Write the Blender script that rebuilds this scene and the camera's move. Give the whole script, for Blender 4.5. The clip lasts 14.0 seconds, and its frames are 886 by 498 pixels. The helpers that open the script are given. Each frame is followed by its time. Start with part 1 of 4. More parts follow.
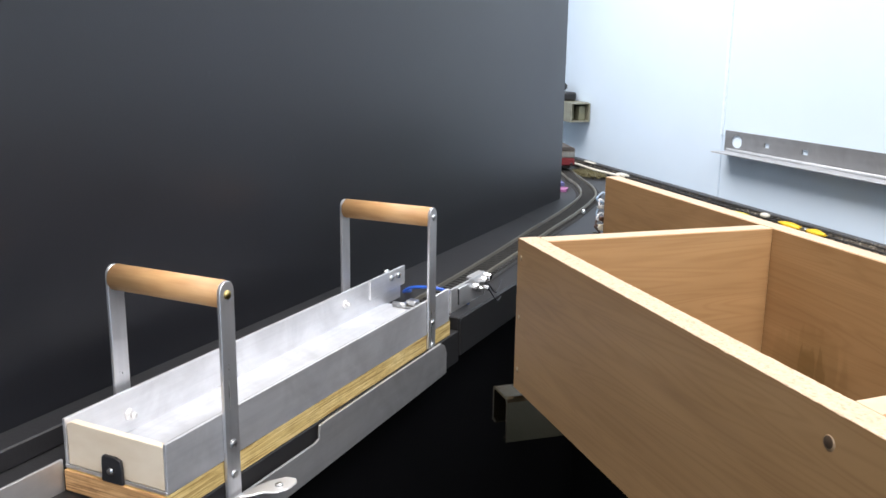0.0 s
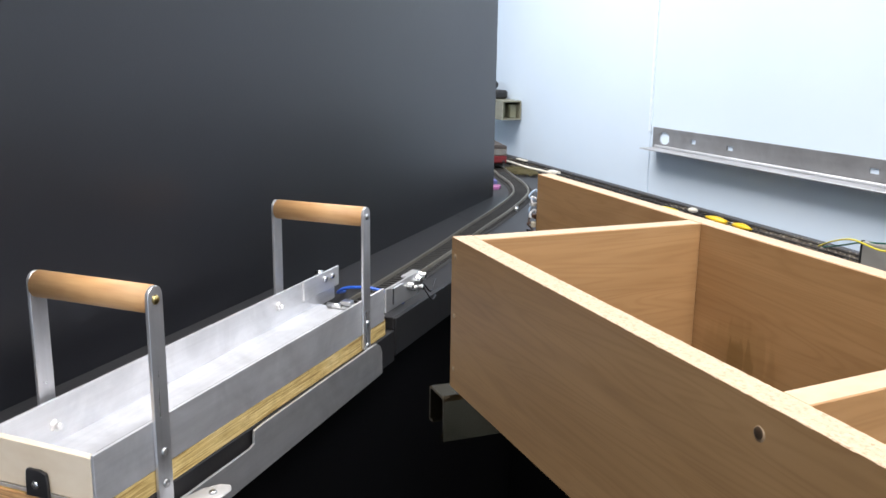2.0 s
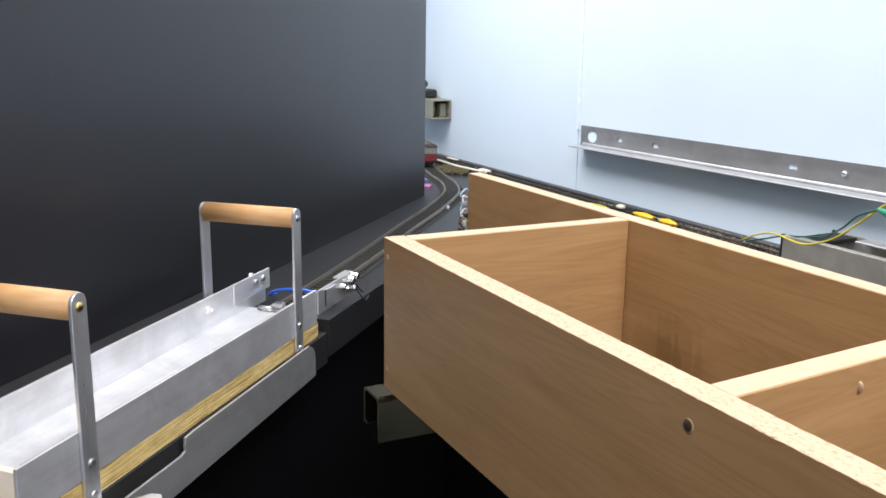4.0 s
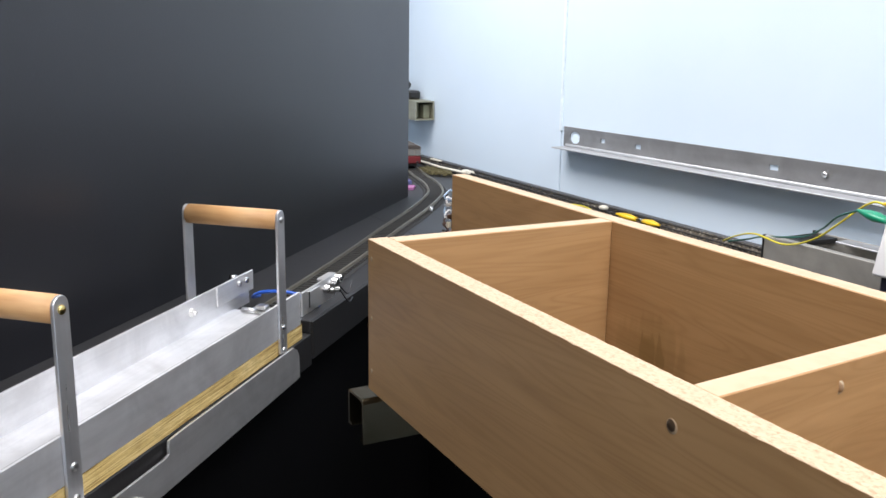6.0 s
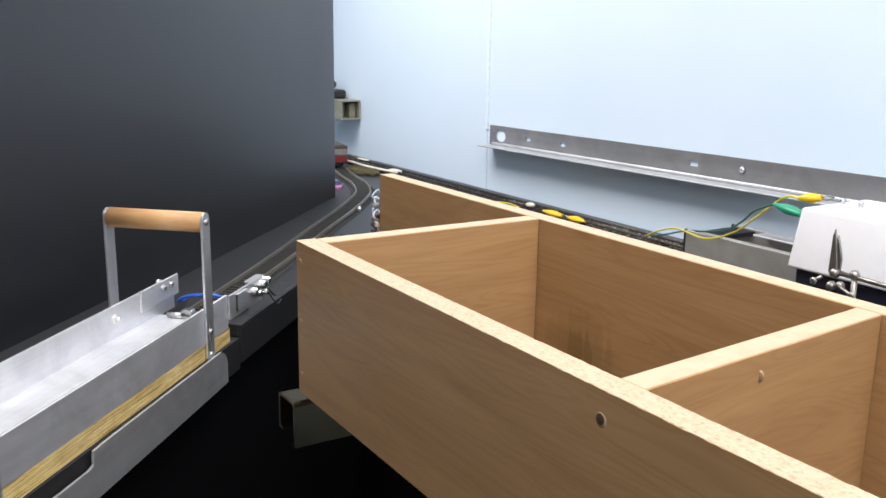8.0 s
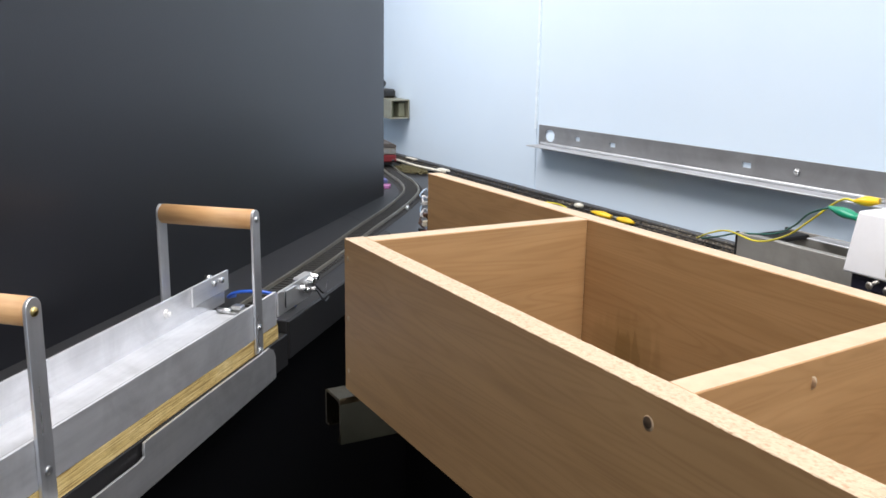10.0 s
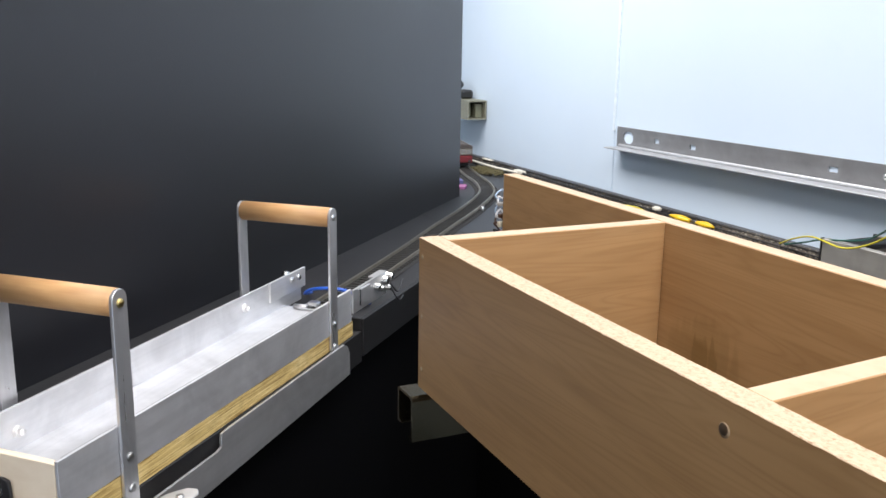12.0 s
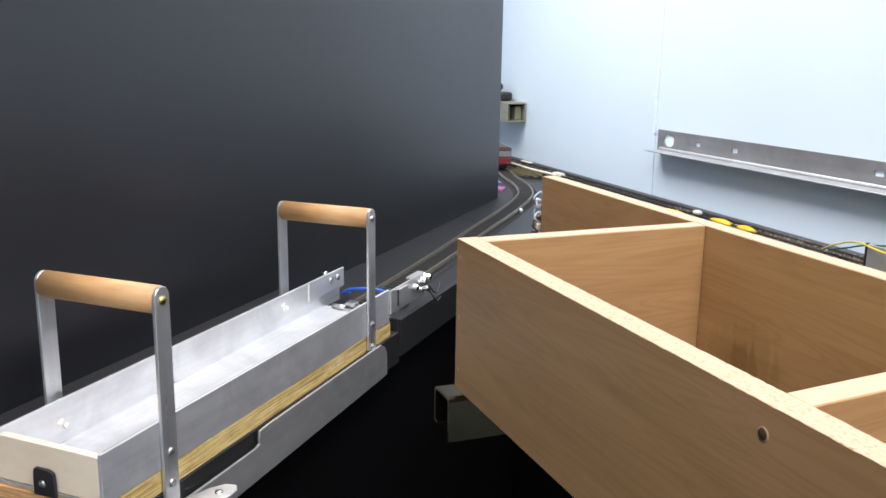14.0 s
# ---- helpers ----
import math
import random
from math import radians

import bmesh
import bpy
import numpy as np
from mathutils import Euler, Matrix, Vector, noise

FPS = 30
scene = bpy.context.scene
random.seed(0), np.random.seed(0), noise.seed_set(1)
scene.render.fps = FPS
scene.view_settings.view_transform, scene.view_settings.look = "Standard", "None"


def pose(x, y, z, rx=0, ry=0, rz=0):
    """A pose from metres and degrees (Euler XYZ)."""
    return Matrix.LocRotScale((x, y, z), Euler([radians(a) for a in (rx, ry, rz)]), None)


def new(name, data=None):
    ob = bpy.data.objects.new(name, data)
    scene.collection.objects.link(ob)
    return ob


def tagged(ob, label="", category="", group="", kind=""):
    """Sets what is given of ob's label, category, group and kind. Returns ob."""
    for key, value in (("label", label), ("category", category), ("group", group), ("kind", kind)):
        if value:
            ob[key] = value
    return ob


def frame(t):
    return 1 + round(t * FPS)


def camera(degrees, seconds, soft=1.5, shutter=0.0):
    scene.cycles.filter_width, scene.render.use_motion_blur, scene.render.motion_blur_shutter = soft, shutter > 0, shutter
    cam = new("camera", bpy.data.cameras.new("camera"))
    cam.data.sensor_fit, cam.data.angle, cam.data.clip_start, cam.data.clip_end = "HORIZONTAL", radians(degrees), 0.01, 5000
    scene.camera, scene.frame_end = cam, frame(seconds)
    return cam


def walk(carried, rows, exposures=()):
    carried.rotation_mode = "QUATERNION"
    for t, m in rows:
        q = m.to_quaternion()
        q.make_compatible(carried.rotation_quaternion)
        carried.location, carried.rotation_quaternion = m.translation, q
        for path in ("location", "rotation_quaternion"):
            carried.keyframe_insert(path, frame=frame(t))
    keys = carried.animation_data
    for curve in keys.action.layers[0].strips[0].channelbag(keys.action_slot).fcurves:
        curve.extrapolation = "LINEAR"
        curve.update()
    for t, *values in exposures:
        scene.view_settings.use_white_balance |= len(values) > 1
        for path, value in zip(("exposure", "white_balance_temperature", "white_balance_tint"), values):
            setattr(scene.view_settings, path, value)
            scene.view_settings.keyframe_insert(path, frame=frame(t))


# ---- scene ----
# The camera stands on a tripod beside the layout and pans to the right and back.
Z0 = 1.05          # top of the cassette's side walls above the floor
cam = camera(52.2, 14.0, soft=1.6)
EYE = (0.4870, -0.5081, Z0 + 0.3211)
TURN = 25.73
ROWS = [
    (0.0, 0.0003, -0.0026, -0.0006, 0.15, -13.00, -0.76),
    (0.5, 0.0004, -0.0017, -0.0008, -0.10, -13.09, -0.74),
    (1.0, 0.0008, -0.0000, -0.0010, -1.69, -13.10, -0.69),
    (1.5, 0.0007, 0.0014, -0.0012, -3.35, -13.08, -0.74),
    (2.0, 0.0009, 0.0016, -0.0007, -4.11, -13.04, -0.76),
    (2.5, 0.0010, 0.0023, -0.0008, -5.08, -13.02, -0.76),
    (3.0, 0.0015, 0.0027, -0.0008, -5.90, -13.02, -0.80),
    (3.5, 0.0014, 0.0031, -0.0004, -7.19, -13.05, -0.81),
    (4.0, 0.0011, 0.0027, -0.0001, -8.51, -13.04, -0.79),
    (4.2, 0.0010, 0.0026, -0.0000, -8.93, -13.04, -0.79),
    (4.6, 0.0009, 0.0025, 0.0001, -9.33, -13.02, -0.81),
    (6.0, 0.0004, 0.0018, 0.0006, -9.56, -12.96, -0.87),
    (6.3, 0.0003, 0.0017, 0.0007, -9.76, -12.95, -0.88),
    (6.5, 0.0003, 0.0017, 0.0007, -10.01, -12.95, -0.88),
    (7.0, 0.0000, 0.0013, 0.0011, -11.37, -12.94, -0.89),
    (7.5, -0.0002, 0.0013, 0.0017, -12.97, -12.95, -0.87),
    (7.7, -0.0002, 0.0013, 0.0017, -13.63, -12.95, -0.87),
    (8.75, -0.0002, 0.0014, 0.0015, -14.52, -13.00, -0.88),
    (9.8, -0.0002, 0.0016, 0.0014, -11.76, -13.05, -0.88),
    (10.0, -0.0002, 0.0016, 0.0014, -11.13, -13.05, -0.88),
    (10.5, -0.0003, 0.0011, 0.0010, -9.84, -13.04, -0.87),
    (11.0, -0.0001, 0.0001, 0.0005, -8.36, -13.02, -0.86),
    (11.5, -0.0004, 0.0003, 0.0005, -7.25, -13.04, -0.92),
    (12.0, -0.0001, 0.0006, 0.0004, -6.29, -13.04, -0.83),
    (12.5, -0.0003, 0.0001, 0.0001, -5.61, -13.01, -0.88),
    (13.0, -0.0000, -0.0005, -0.0002, -5.08, -12.98, -0.82),
    (13.5, -0.0000, -0.0014, -0.0004, -4.39, -12.96, -0.78),
    (14.0, -0.0003, -0.0017, -0.0002, -3.82, -12.93, -0.83),
]
walk(cam, [(t, pose(*EYE, 0, 0, TURN) @ pose(x, y, z, 90 + pitch, roll, yaw)) for t, x, y, z, yaw, pitch, roll in ROWS],
     exposures=((0.0, 0.10), (1.0, 0.08), (4.0, 0.0), (6.5, -0.05), (7.5, -0.08), (10.0, -0.14), (12.5, -0.02), (14.0, 0.02)))

# ---- light: four wide ceiling panels of a small workshop ----
world = bpy.data.worlds.new("world")
scene.world = world
world.use_nodes = True
world.node_tree.nodes["Background"].inputs[0].default_value = (0.62, 0.72, 0.85, 1)
world.node_tree.nodes["Background"].inputs[1].default_value = 0.05
CEIL = 2.42


def panel_lamp(x, y, rz, power):
    data = bpy.data.lights.new("panel_lamp", "AREA")
    data.shape, data.size, data.size_y, data.energy = "RECTANGLE", 1.2, 0.70, power
    data.color = (1.0, 0.965, 0.96)
    ob = new("panel_lamp", data)
    ob.matrix_basis = pose(x, y, CEIL - 0.085, 0, 0, rz)
    return ob


LAMPS = [(-0.50, 1.26, -46.7, 38.0), (0.63, -0.05, -46.7, 29.0), (1.42, -0.92, -46.7, 20.0), (0.25, -1.55, -46.7, 16.0)]
for lx, ly, lr, lp in LAMPS:
    panel_lamp(lx, ly, lr, lp)


# ---- mesh helpers ----
def box(bm, lo, hi, bevel=0.0, m=None, mat=0, segments=1):
    """A box between two corners, bevelled, moved by m; returns its vertices."""
    tmp = bmesh.new()
    bmesh.ops.create_cube(tmp, size=1.0)
    for v in tmp.verts:
        v.co = Vector([lo[i] + (hi[i] - lo[i]) * (v.co[i] + 0.5) for i in range(3)])
    if bevel:
        bmesh.ops.bevel(tmp, geom=tmp.edges[:], offset=bevel, segments=segments, affect="EDGES", profile=0.6)
    if m is not None:
        tmp.transform(m)
    merge(bm, tmp, mat)


def merge(bm, tmp, mat=0, smooth=False):
    tmp.normal_update()
    made = {v: bm.verts.new(v.co) for v in tmp.verts}
    for f in tmp.faces:
        nf = bm.faces.new([made[v] for v in f.verts])
        nf.material_index = mat
        nf.smooth = smooth
    tmp.free()


def rod(bm, a, b, r, r2=None, seg=16, bevel=0.0, mat=0, smooth=True):
    """A round bar from a to b."""
    a, b = Vector(a), Vector(b)
    tmp = bmesh.new()
    length = (b - a).length
    bmesh.ops.create_cone(tmp, cap_ends=True, segments=seg, radius1=r, radius2=r if r2 is None else r2, depth=length)
    if bevel:
        rim = [e for e in tmp.edges if abs(e.verts[0].co.z - e.verts[1].co.z) < 1e-6]
        bmesh.ops.bevel(tmp, geom=rim, offset=bevel, segments=2, affect="EDGES")
    q = (b - a).to_track_quat("Z", "Y").to_matrix().to_4x4()
    tmp.transform(Matrix.Translation((a + b) / 2) @ q)
    merge(bm, tmp, mat, smooth)


def ball(bm, c, r, mat=0, stretch=(1, 1, 1)):
    tmp = bmesh.new()
    bmesh.ops.create_icosphere(tmp, subdivisions=2, radius=r)
    tmp.transform(Matrix.Translation(c) @ Matrix.Diagonal((*stretch, 1)))
    merge(bm, tmp, mat, True)


def smooth_line(points, steps=8):
    """A Catmull-Rom line through points."""
    pts = [Vector(p) for p in points]
    pts = [2 * pts[0] - pts[1]] + pts + [2 * pts[-1] - pts[-2]]
    out = []
    for i in range(1, len(pts) - 2):
        a, b, c, d = pts[i - 1:i + 3]
        for k in range(steps):
            t = k / steps
            out.append(0.5 * (2 * b + (c - a) * t + (2 * a - 5 * b + 4 * c - d) * t * t + (3 * b - a - 3 * c + d) * t ** 3))
    return out + [pts[-2]]


def sweep(bm, line, section, mat=0, smooth=True, up=Vector((0, 0, 1))):
    """A section (list of (side, up) pairs) carried along a line."""
    rings = []
    for i, p in enumerate(line):
        d = (line[min(i + 1, len(line) - 1)] - line[max(i - 1, 0)]).normalized()
        side = d.cross(up).normalized() if abs(d.dot(up)) < 0.99 else Vector((1, 0, 0))
        top = side.cross(d).normalized()
        rings.append([bm.verts.new(p + side * s + top * u) for s, u in section])
    n = len(section)
    for a, b in zip(rings, rings[1:]):
        for k in range(n):
            f = bm.faces.new((a[k], a[(k + 1) % n], b[(k + 1) % n], b[k]))
            f.smooth, f.material_index = smooth, mat
    for ring, flip in ((rings[0], False), (rings[-1], True)):
        f = bm.faces.new(ring[::-1] if not flip else ring)
        f.material_index = mat


def circle(r, n=8):
    return [(r * math.cos(2 * math.pi * k / n), r * math.sin(2 * math.pi * k / n)) for k in range(n)]


def prism(bm, outline, lo, hi, axis="x", bevel=0.0, mat=0):
    """An outline of pairs pushed from lo to hi along an axis: x takes (y, z), y takes (x, z), z takes (x, y)."""
    tmp = bmesh.new()
    put = {"x": lambda a, b, c: (c, a, b), "y": lambda a, b, c: (a, c, b), "z": lambda a, b, c: (a, b, c)}[axis]
    low = [tmp.verts.new(put(a, b, lo)) for a, b in outline]
    high = [tmp.verts.new(put(a, b, hi)) for a, b in outline]
    n = len(outline)
    tmp.faces.new(low[::-1])
    tmp.faces.new(high)
    for k in range(n):
        tmp.faces.new((low[k], low[(k + 1) % n], high[(k + 1) % n], high[k]))
    bmesh.ops.recalc_face_normals(tmp, faces=tmp.faces[:])
    if bevel:
        bmesh.ops.bevel(tmp, geom=tmp.edges[:], offset=bevel, segments=1, affect="EDGES")
    merge(bm, tmp, mat)


def mesh_of(name, bm, mats):
    bmesh.ops.recalc_face_normals(bm, faces=bm.faces[:])
    data = bpy.data.meshes.new(name)
    bm.to_mesh(data)
    bm.free()
    for mt in mats if isinstance(mats, (list, tuple)) else [mats]:
        data.materials.append(mt)
    return data


def part(name, bm, mats, parent, label=""):
    """One mesh object under a thing or a part."""
    ob = new(name, mesh_of(name, bm, mats))
    ob.parent = parent
    return tagged(ob, label)


def thing(name, label, category, m=None, group="", kind=""):
    """An empty that parents the parts of a thing."""
    ob = new(name)
    ob.empty_display_size = 0.02
    if m is not None:
        ob.matrix_basis = m
    return tagged(ob, label, category, group, kind)


def solid(name, bm, mats, label, category, m=None, group="", kind=""):
    """A thing that is one mesh."""
    ob = new(name, mesh_of(name, bm, mats))
    if m is not None:
        ob.matrix_basis = m
    return tagged(ob, label, category, group, kind)


# ---- materials ----
def material(name, base, rough=0.5, metal=0.0, specular=0.5):
    mt = bpy.data.materials.new(name)
    mt.use_nodes = True
    b = mt.node_tree.nodes["Principled BSDF"]
    b.inputs["Base Color"].default_value = (*base, 1)
    b.inputs["Roughness"].default_value = rough
    b.inputs["Metallic"].default_value = metal
    b.inputs["Specular IOR Level"].default_value = specular
    return mt, mt.node_tree.nodes, mt.node_tree.links, b


def coords(nodes, links, scale, kind="Object", turn=(0, 0, 0)):
    tc, mp = nodes.new("ShaderNodeTexCoord"), nodes.new("ShaderNodeMapping")
    mp.inputs["Scale"].default_value = scale
    mp.inputs["Rotation"].default_value = [radians(a) for a in turn]
    links.new(tc.outputs[kind], mp.inputs["Vector"])
    return mp.outputs["Vector"]


def noise_tex(nodes, links, vec, scale, detail=4, rough=0.55, distort=0.0):
    n = nodes.new("ShaderNodeTexNoise")
    n.inputs["Scale"].default_value, n.inputs["Detail"].default_value = scale, detail
    n.inputs["Roughness"].default_value, n.inputs["Distortion"].default_value = rough, distort
    links.new(vec, n.inputs["Vector"])
    return n.outputs["Fac"]


def ramp(nodes, links, fac, stops):
    r = nodes.new("ShaderNodeValToRGB")
    while len(r.color_ramp.elements) < len(stops):
        r.color_ramp.elements.new(0.5)
    for e, (p, c) in zip(r.color_ramp.elements, stops):
        e.position, e.color = p, (*c, 1) if len(c) == 3 else c
    links.new(fac, r.inputs["Fac"])
    return r.outputs["Color"]


def mix(nodes, links, a, b, fac, mode="MIX"):
    n = nodes.new("ShaderNodeMix")
    n.data_type, n.blend_type = "RGBA", mode
    for sock, val in ((n.inputs[6], a), (n.inputs[7], b), (n.inputs[0], fac)):
        if isinstance(val, (int, float)):
            sock.default_value = val
        elif isinstance(val, tuple):
            sock.default_value = (*val, 1)
        else:
            links.new(val, sock)
    return n.outputs[2]


def grey_range(nodes, links, fac, lo, hi):
    n = nodes.new("ShaderNodeMapRange")
    n.inputs["To Min"].default_value, n.inputs["To Max"].default_value = lo, hi
    links.new(fac, n.inputs["Value"])
    return n.outputs["Result"]


def bump(nodes, links, b, fac, strength, distance):
    n = nodes.new("ShaderNodeBump")
    n.inputs["Strength"].default_value, n.inputs["Distance"].default_value = strength, distance
    links.new(fac, n.inputs["Height"])
    links.new(n.outputs["Normal"], b.inputs["Normal"])


def wood_foil(name, along):
    """Beech-print melamine; along: the axis of the grain in the board's own frame."""
    mt, n, l, b = material(name, (0.4, 0.26, 0.14), 0.42)
    fine = [210, 210, 210]
    fine[along] = 9
    wide = [26, 26, 26]
    wide[along] = 2.2
    v1, v2 = coords(n, l, fine), coords(n, l, wide)
    f1 = noise_tex(n, l, v1, 1.0, 4, 0.6)
    f2 = noise_tex(n, l, v2, 1.0, 3, 0.5, 1.2)
    c1 = ramp(n, l, f2, [(0.28, (0.356, 0.197, 0.083)), (0.52, (0.408, 0.232, 0.100)), (0.75, (0.455, 0.265, 0.118))])
    c2 = ramp(n, l, f1, [(0.30, (0.84, 0.80, 0.75)), (0.52, (1, 1, 1))])
    rings = [44, 44, 44]
    rings[along] = 3.0
    f3 = noise_tex(n, l, coords(n, l, rings), 1.0, 1, 0.4, 0.9)
    w3 = n.new("ShaderNodeMath")
    w3.operation = "PINGPONG"
    w3.inputs[1].default_value = 0.045
    l.new(f3, w3.inputs[0])
    c3 = ramp(n, l, grey_range(n, l, w3.outputs[0], 0.0, 22.0), [(0.0, (0.82, 0.77, 0.70)), (0.60, (1, 1, 1))])
    l.new(mix(n, l, mix(n, l, c1, c2, 0.50, "MULTIPLY"), c3, 0.52, "MULTIPLY"), b.inputs["Base Color"])
    l.new(grey_range(n, l, f1, 0.36, 0.52), b.inputs["Roughness"])
    bump(n, l, b, f1, 0.08, 0.0004)
    return mt


def stained_foil():
    """The same print with dark damp smears low on the board."""
    mt = wood_foil("beech_foil_stained", 0)
    n, l = mt.node_tree.nodes, mt.node_tree.links
    b = n["Principled BSDF"]
    old = b.inputs["Base Color"].links[0].from_socket
    tc = n.new("ShaderNodeTexCoord")
    mp = n.new("ShaderNodeMapping")
    mp.vector_type = "TEXTURE"
    mp.inputs["Location"].default_value = (0.082, 0.24, -0.112)
    mp.inputs["Scale"].default_value = (0.092, 1.0, 0.066)
    l.new(tc.outputs["Object"], mp.inputs["Vector"])
    sq = n.new("ShaderNodeTexGradient")
    sq.gradient_type = "SPHERICAL"
    l.new(mp.outputs["Vector"], sq.inputs["Vector"])
    f = noise_tex(n, l, coords(n, l, (58, 58, 7)), 1.0, 3, 0.5, 0.8)
    m1 = n.new("ShaderNodeMath")
    m1.operation = "MULTIPLY"
    l.new(sq.outputs["Fac"], m1.inputs[0])
    l.new(f, m1.inputs[1])
    k = ramp(n, l, m1.outputs[0], [(0.20, (0, 0, 0)), (0.27, (0.22, 0.22, 0.22)), (0.38, (0.28, 0.28, 0.28)), (0.42, (0.60, 0.60, 0.60))])
    l.new(mix(n, l, old, (0.180, 0.098, 0.024), k), b.inputs["Base Color"])
    return mt


FOIL_STAINED = stained_foil()
FOIL_X, FOIL_Y = wood_foil("beech_foil_x", 0), wood_foil("beech_foil_y", 1)


def chip_edge():
    mt, n, l, b = material("raw_chipboard", (0.7, 0.55, 0.36), 0.75)
    v = coords(n, l, (1, 1, 1))
    vor = n.new("ShaderNodeTexVoronoi")
    vor.inputs["Scale"].default_value = 680
    l.new(coords(n, l, (0.55, 1, 1)), vor.inputs["Vector"])
    c1 = ramp(n, l, vor.outputs["Color"], [(0.0, (0.31, 0.195, 0.110)), (0.22, (0.40, 0.295, 0.195)), (1.0, (0.45, 0.345, 0.235))])
    f2 = noise_tex(n, l, v, 330, 3, 0.7)
    c2 = ramp(n, l, f2, [(0.34, (0.58, 0.42, 0.30)), (0.48, (1, 1, 1))])
    l.new(mix(n, l, c1, c2, 0.55, "MULTIPLY"), b.inputs["Base Color"])
    bump(n, l, b, f2, 0.5, 0.0008)
    return mt


CHIP = chip_edge()


def pale_edging():
    mt, n, l, b = material("pale_edging", (0.78, 0.62, 0.42), 0.5)
    f = noise_tex(n, l, coords(n, l, (60, 60, 60)), 1.0, 3)
    l.new(ramp(n, l, f, [(0.3, (0.395, 0.290, 0.180)), (0.65, (0.455, 0.342, 0.225))]), b.inputs["Base Color"])
    bump(n, l, b, f, 0.1, 0.0005)
    return mt


EDGING = pale_edging()


def brushed(name, base, rough, along, metal=1.0, streak=220):
    mt, n, l, b = material(name, base, rough, metal)
    s = [streak] * 3
    s[along] = 5
    f1 = noise_tex(n, l, coords(n, l, s), 1.0, 3, 0.6)
    f2 = noise_tex(n, l, coords(n, l, (14, 14, 14)), 1.0, 4, 0.6, 0.6)
    dark = tuple(c * 0.80 for c in base)
    c = mix(n, l, ramp(n, l, f2, [(0.30, dark), (0.62, base)]), ramp(n, l, f1, [(0.3, (0.86, 0.86, 0.86)), (0.6, (1, 1, 1))]), 0.6, "MULTIPLY")
    l.new(c, b.inputs["Base Color"])
    r = n.new("ShaderNodeMath")
    r.operation = "ADD"
    l.new(grey_range(n, l, f1, -0.07, 0.07), r.inputs[0])
    l.new(grey_range(n, l, f2, rough + 0.10, rough - 0.08), r.inputs[1])
    l.new(r.outputs[0], b.inputs["Roughness"])
    bump(n, l, b, f1, 0.12, 0.0003)
    return mt


ALU = brushed("mill_aluminium", (0.84, 0.84, 0.855), 0.50, 1, 0.84, 150)
ALU_Z = brushed("aluminium_strip", (0.76, 0.76, 0.775), 0.30, 2, 0.82, 160)
ALU_PLATE = brushed("aluminium_plate", (0.68, 0.675, 0.675), 0.40, 1, 0.80, 130)
GALV = brushed("galvanised_steel", (0.115, 0.098, 0.064), 0.20, 0, 0.95, 60)
GALV_OLD = brushed("dull_galvanised_steel", (0.36, 0.35, 0.27), 0.5, 0, 0.5, 60)
ZINC = brushed("bright_zinc", (0.86, 0.85, 0.84), 0.32, 0, 0.65, 80)
STEEL = brushed("bright_steel", (0.66, 0.66, 0.66), 0.28, 0, 1.0, 80)
TRAY_GREY = brushed("dull_zinc", (0.37, 0.355, 0.325), 0.5, 0, 0.45, 60)
TOOL_STEEL = brushed("worn_tool_steel", (0.38, 0.35, 0.31), 0.34, 2, 0.95, 90)
RAIL_GREY = brushed("grey_slotted_angle", (0.33, 0.33, 0.335), 0.45, 0, 0.6, 70)
# lighter than RAIL_GREY: light on upward faces put into the colour, besides wear
LEDGE_GREY = brushed("worn_lit_grey_ledge", (0.60, 0.61, 0.63), 0.42, 0, 0.6, 70)
DARK_STEEL = material("dark_steel", (0.06, 0.06, 0.065), 0.4, 0.8)[0]
BRASS = material("brass_screw", (0.72, 0.55, 0.22), 0.3, 1.0)[0]


def black_paint(name, base, rough, lumps, scuffs=0.0):
    mt, n, l, b = material(name, base, rough)
    f1 = noise_tex(n, l, coords(n, l, (3.0, 3.0, 3.0)), 1.0, 5, 0.6)
    f2 = noise_tex(n, l, coords(n, l, (260, 260, 260)), 1.0, 2, 0.5)
    lo = tuple(c * 0.86 for c in base)
    hi = tuple(c * 1.15 for c in base)
    c = ramp(n, l, f1, [(0.3, lo), (0.7, hi)])
    if scuffs:
        f3 = noise_tex(n, l, coords(n, l, (9.0, 14.0, 26.0), "Object", (25, 0, 0)), 1.0, 5, 0.75, 1.0)
        c = mix(n, l, c, tuple(k * 3.2 for k in base), ramp(n, l, f3, [(0.66, (0, 0, 0)), (0.80, (scuffs, scuffs, scuffs))]))
    l.new(c, b.inputs["Base Color"])
    l.new(grey_range(n, l, f1, rough - 0.05, rough + 0.06), b.inputs["Roughness"])
    bump(n, l, b, f2, lumps, 0.0006)
    return mt


BLACK_WALL = black_paint("black_backscene_paint", (0.0112, 0.0115, 0.0142), 0.35, 0.10, 0.5)
BLACK_SHELF = black_paint("black_shelf_paint", (0.020, 0.0195, 0.021), 0.46, 0.25, 0.8)
BLACK_BED = black_paint("black_bed_paint", (0.011, 0.0105, 0.011), 0.5, 0.25, 0.6)
DARK_UPSTAND = black_paint("dark_grey_upstand_paint", (0.045, 0.046, 0.05), 0.5, 0.3, 0.5)
# near black, no sheen: the dark void under the boards put into a colour
BLACK_MATT = black_paint("black_void_shade", (0.0035, 0.0035, 0.004), 0.97, 0.3)
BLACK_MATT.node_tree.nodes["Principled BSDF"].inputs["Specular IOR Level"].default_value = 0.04


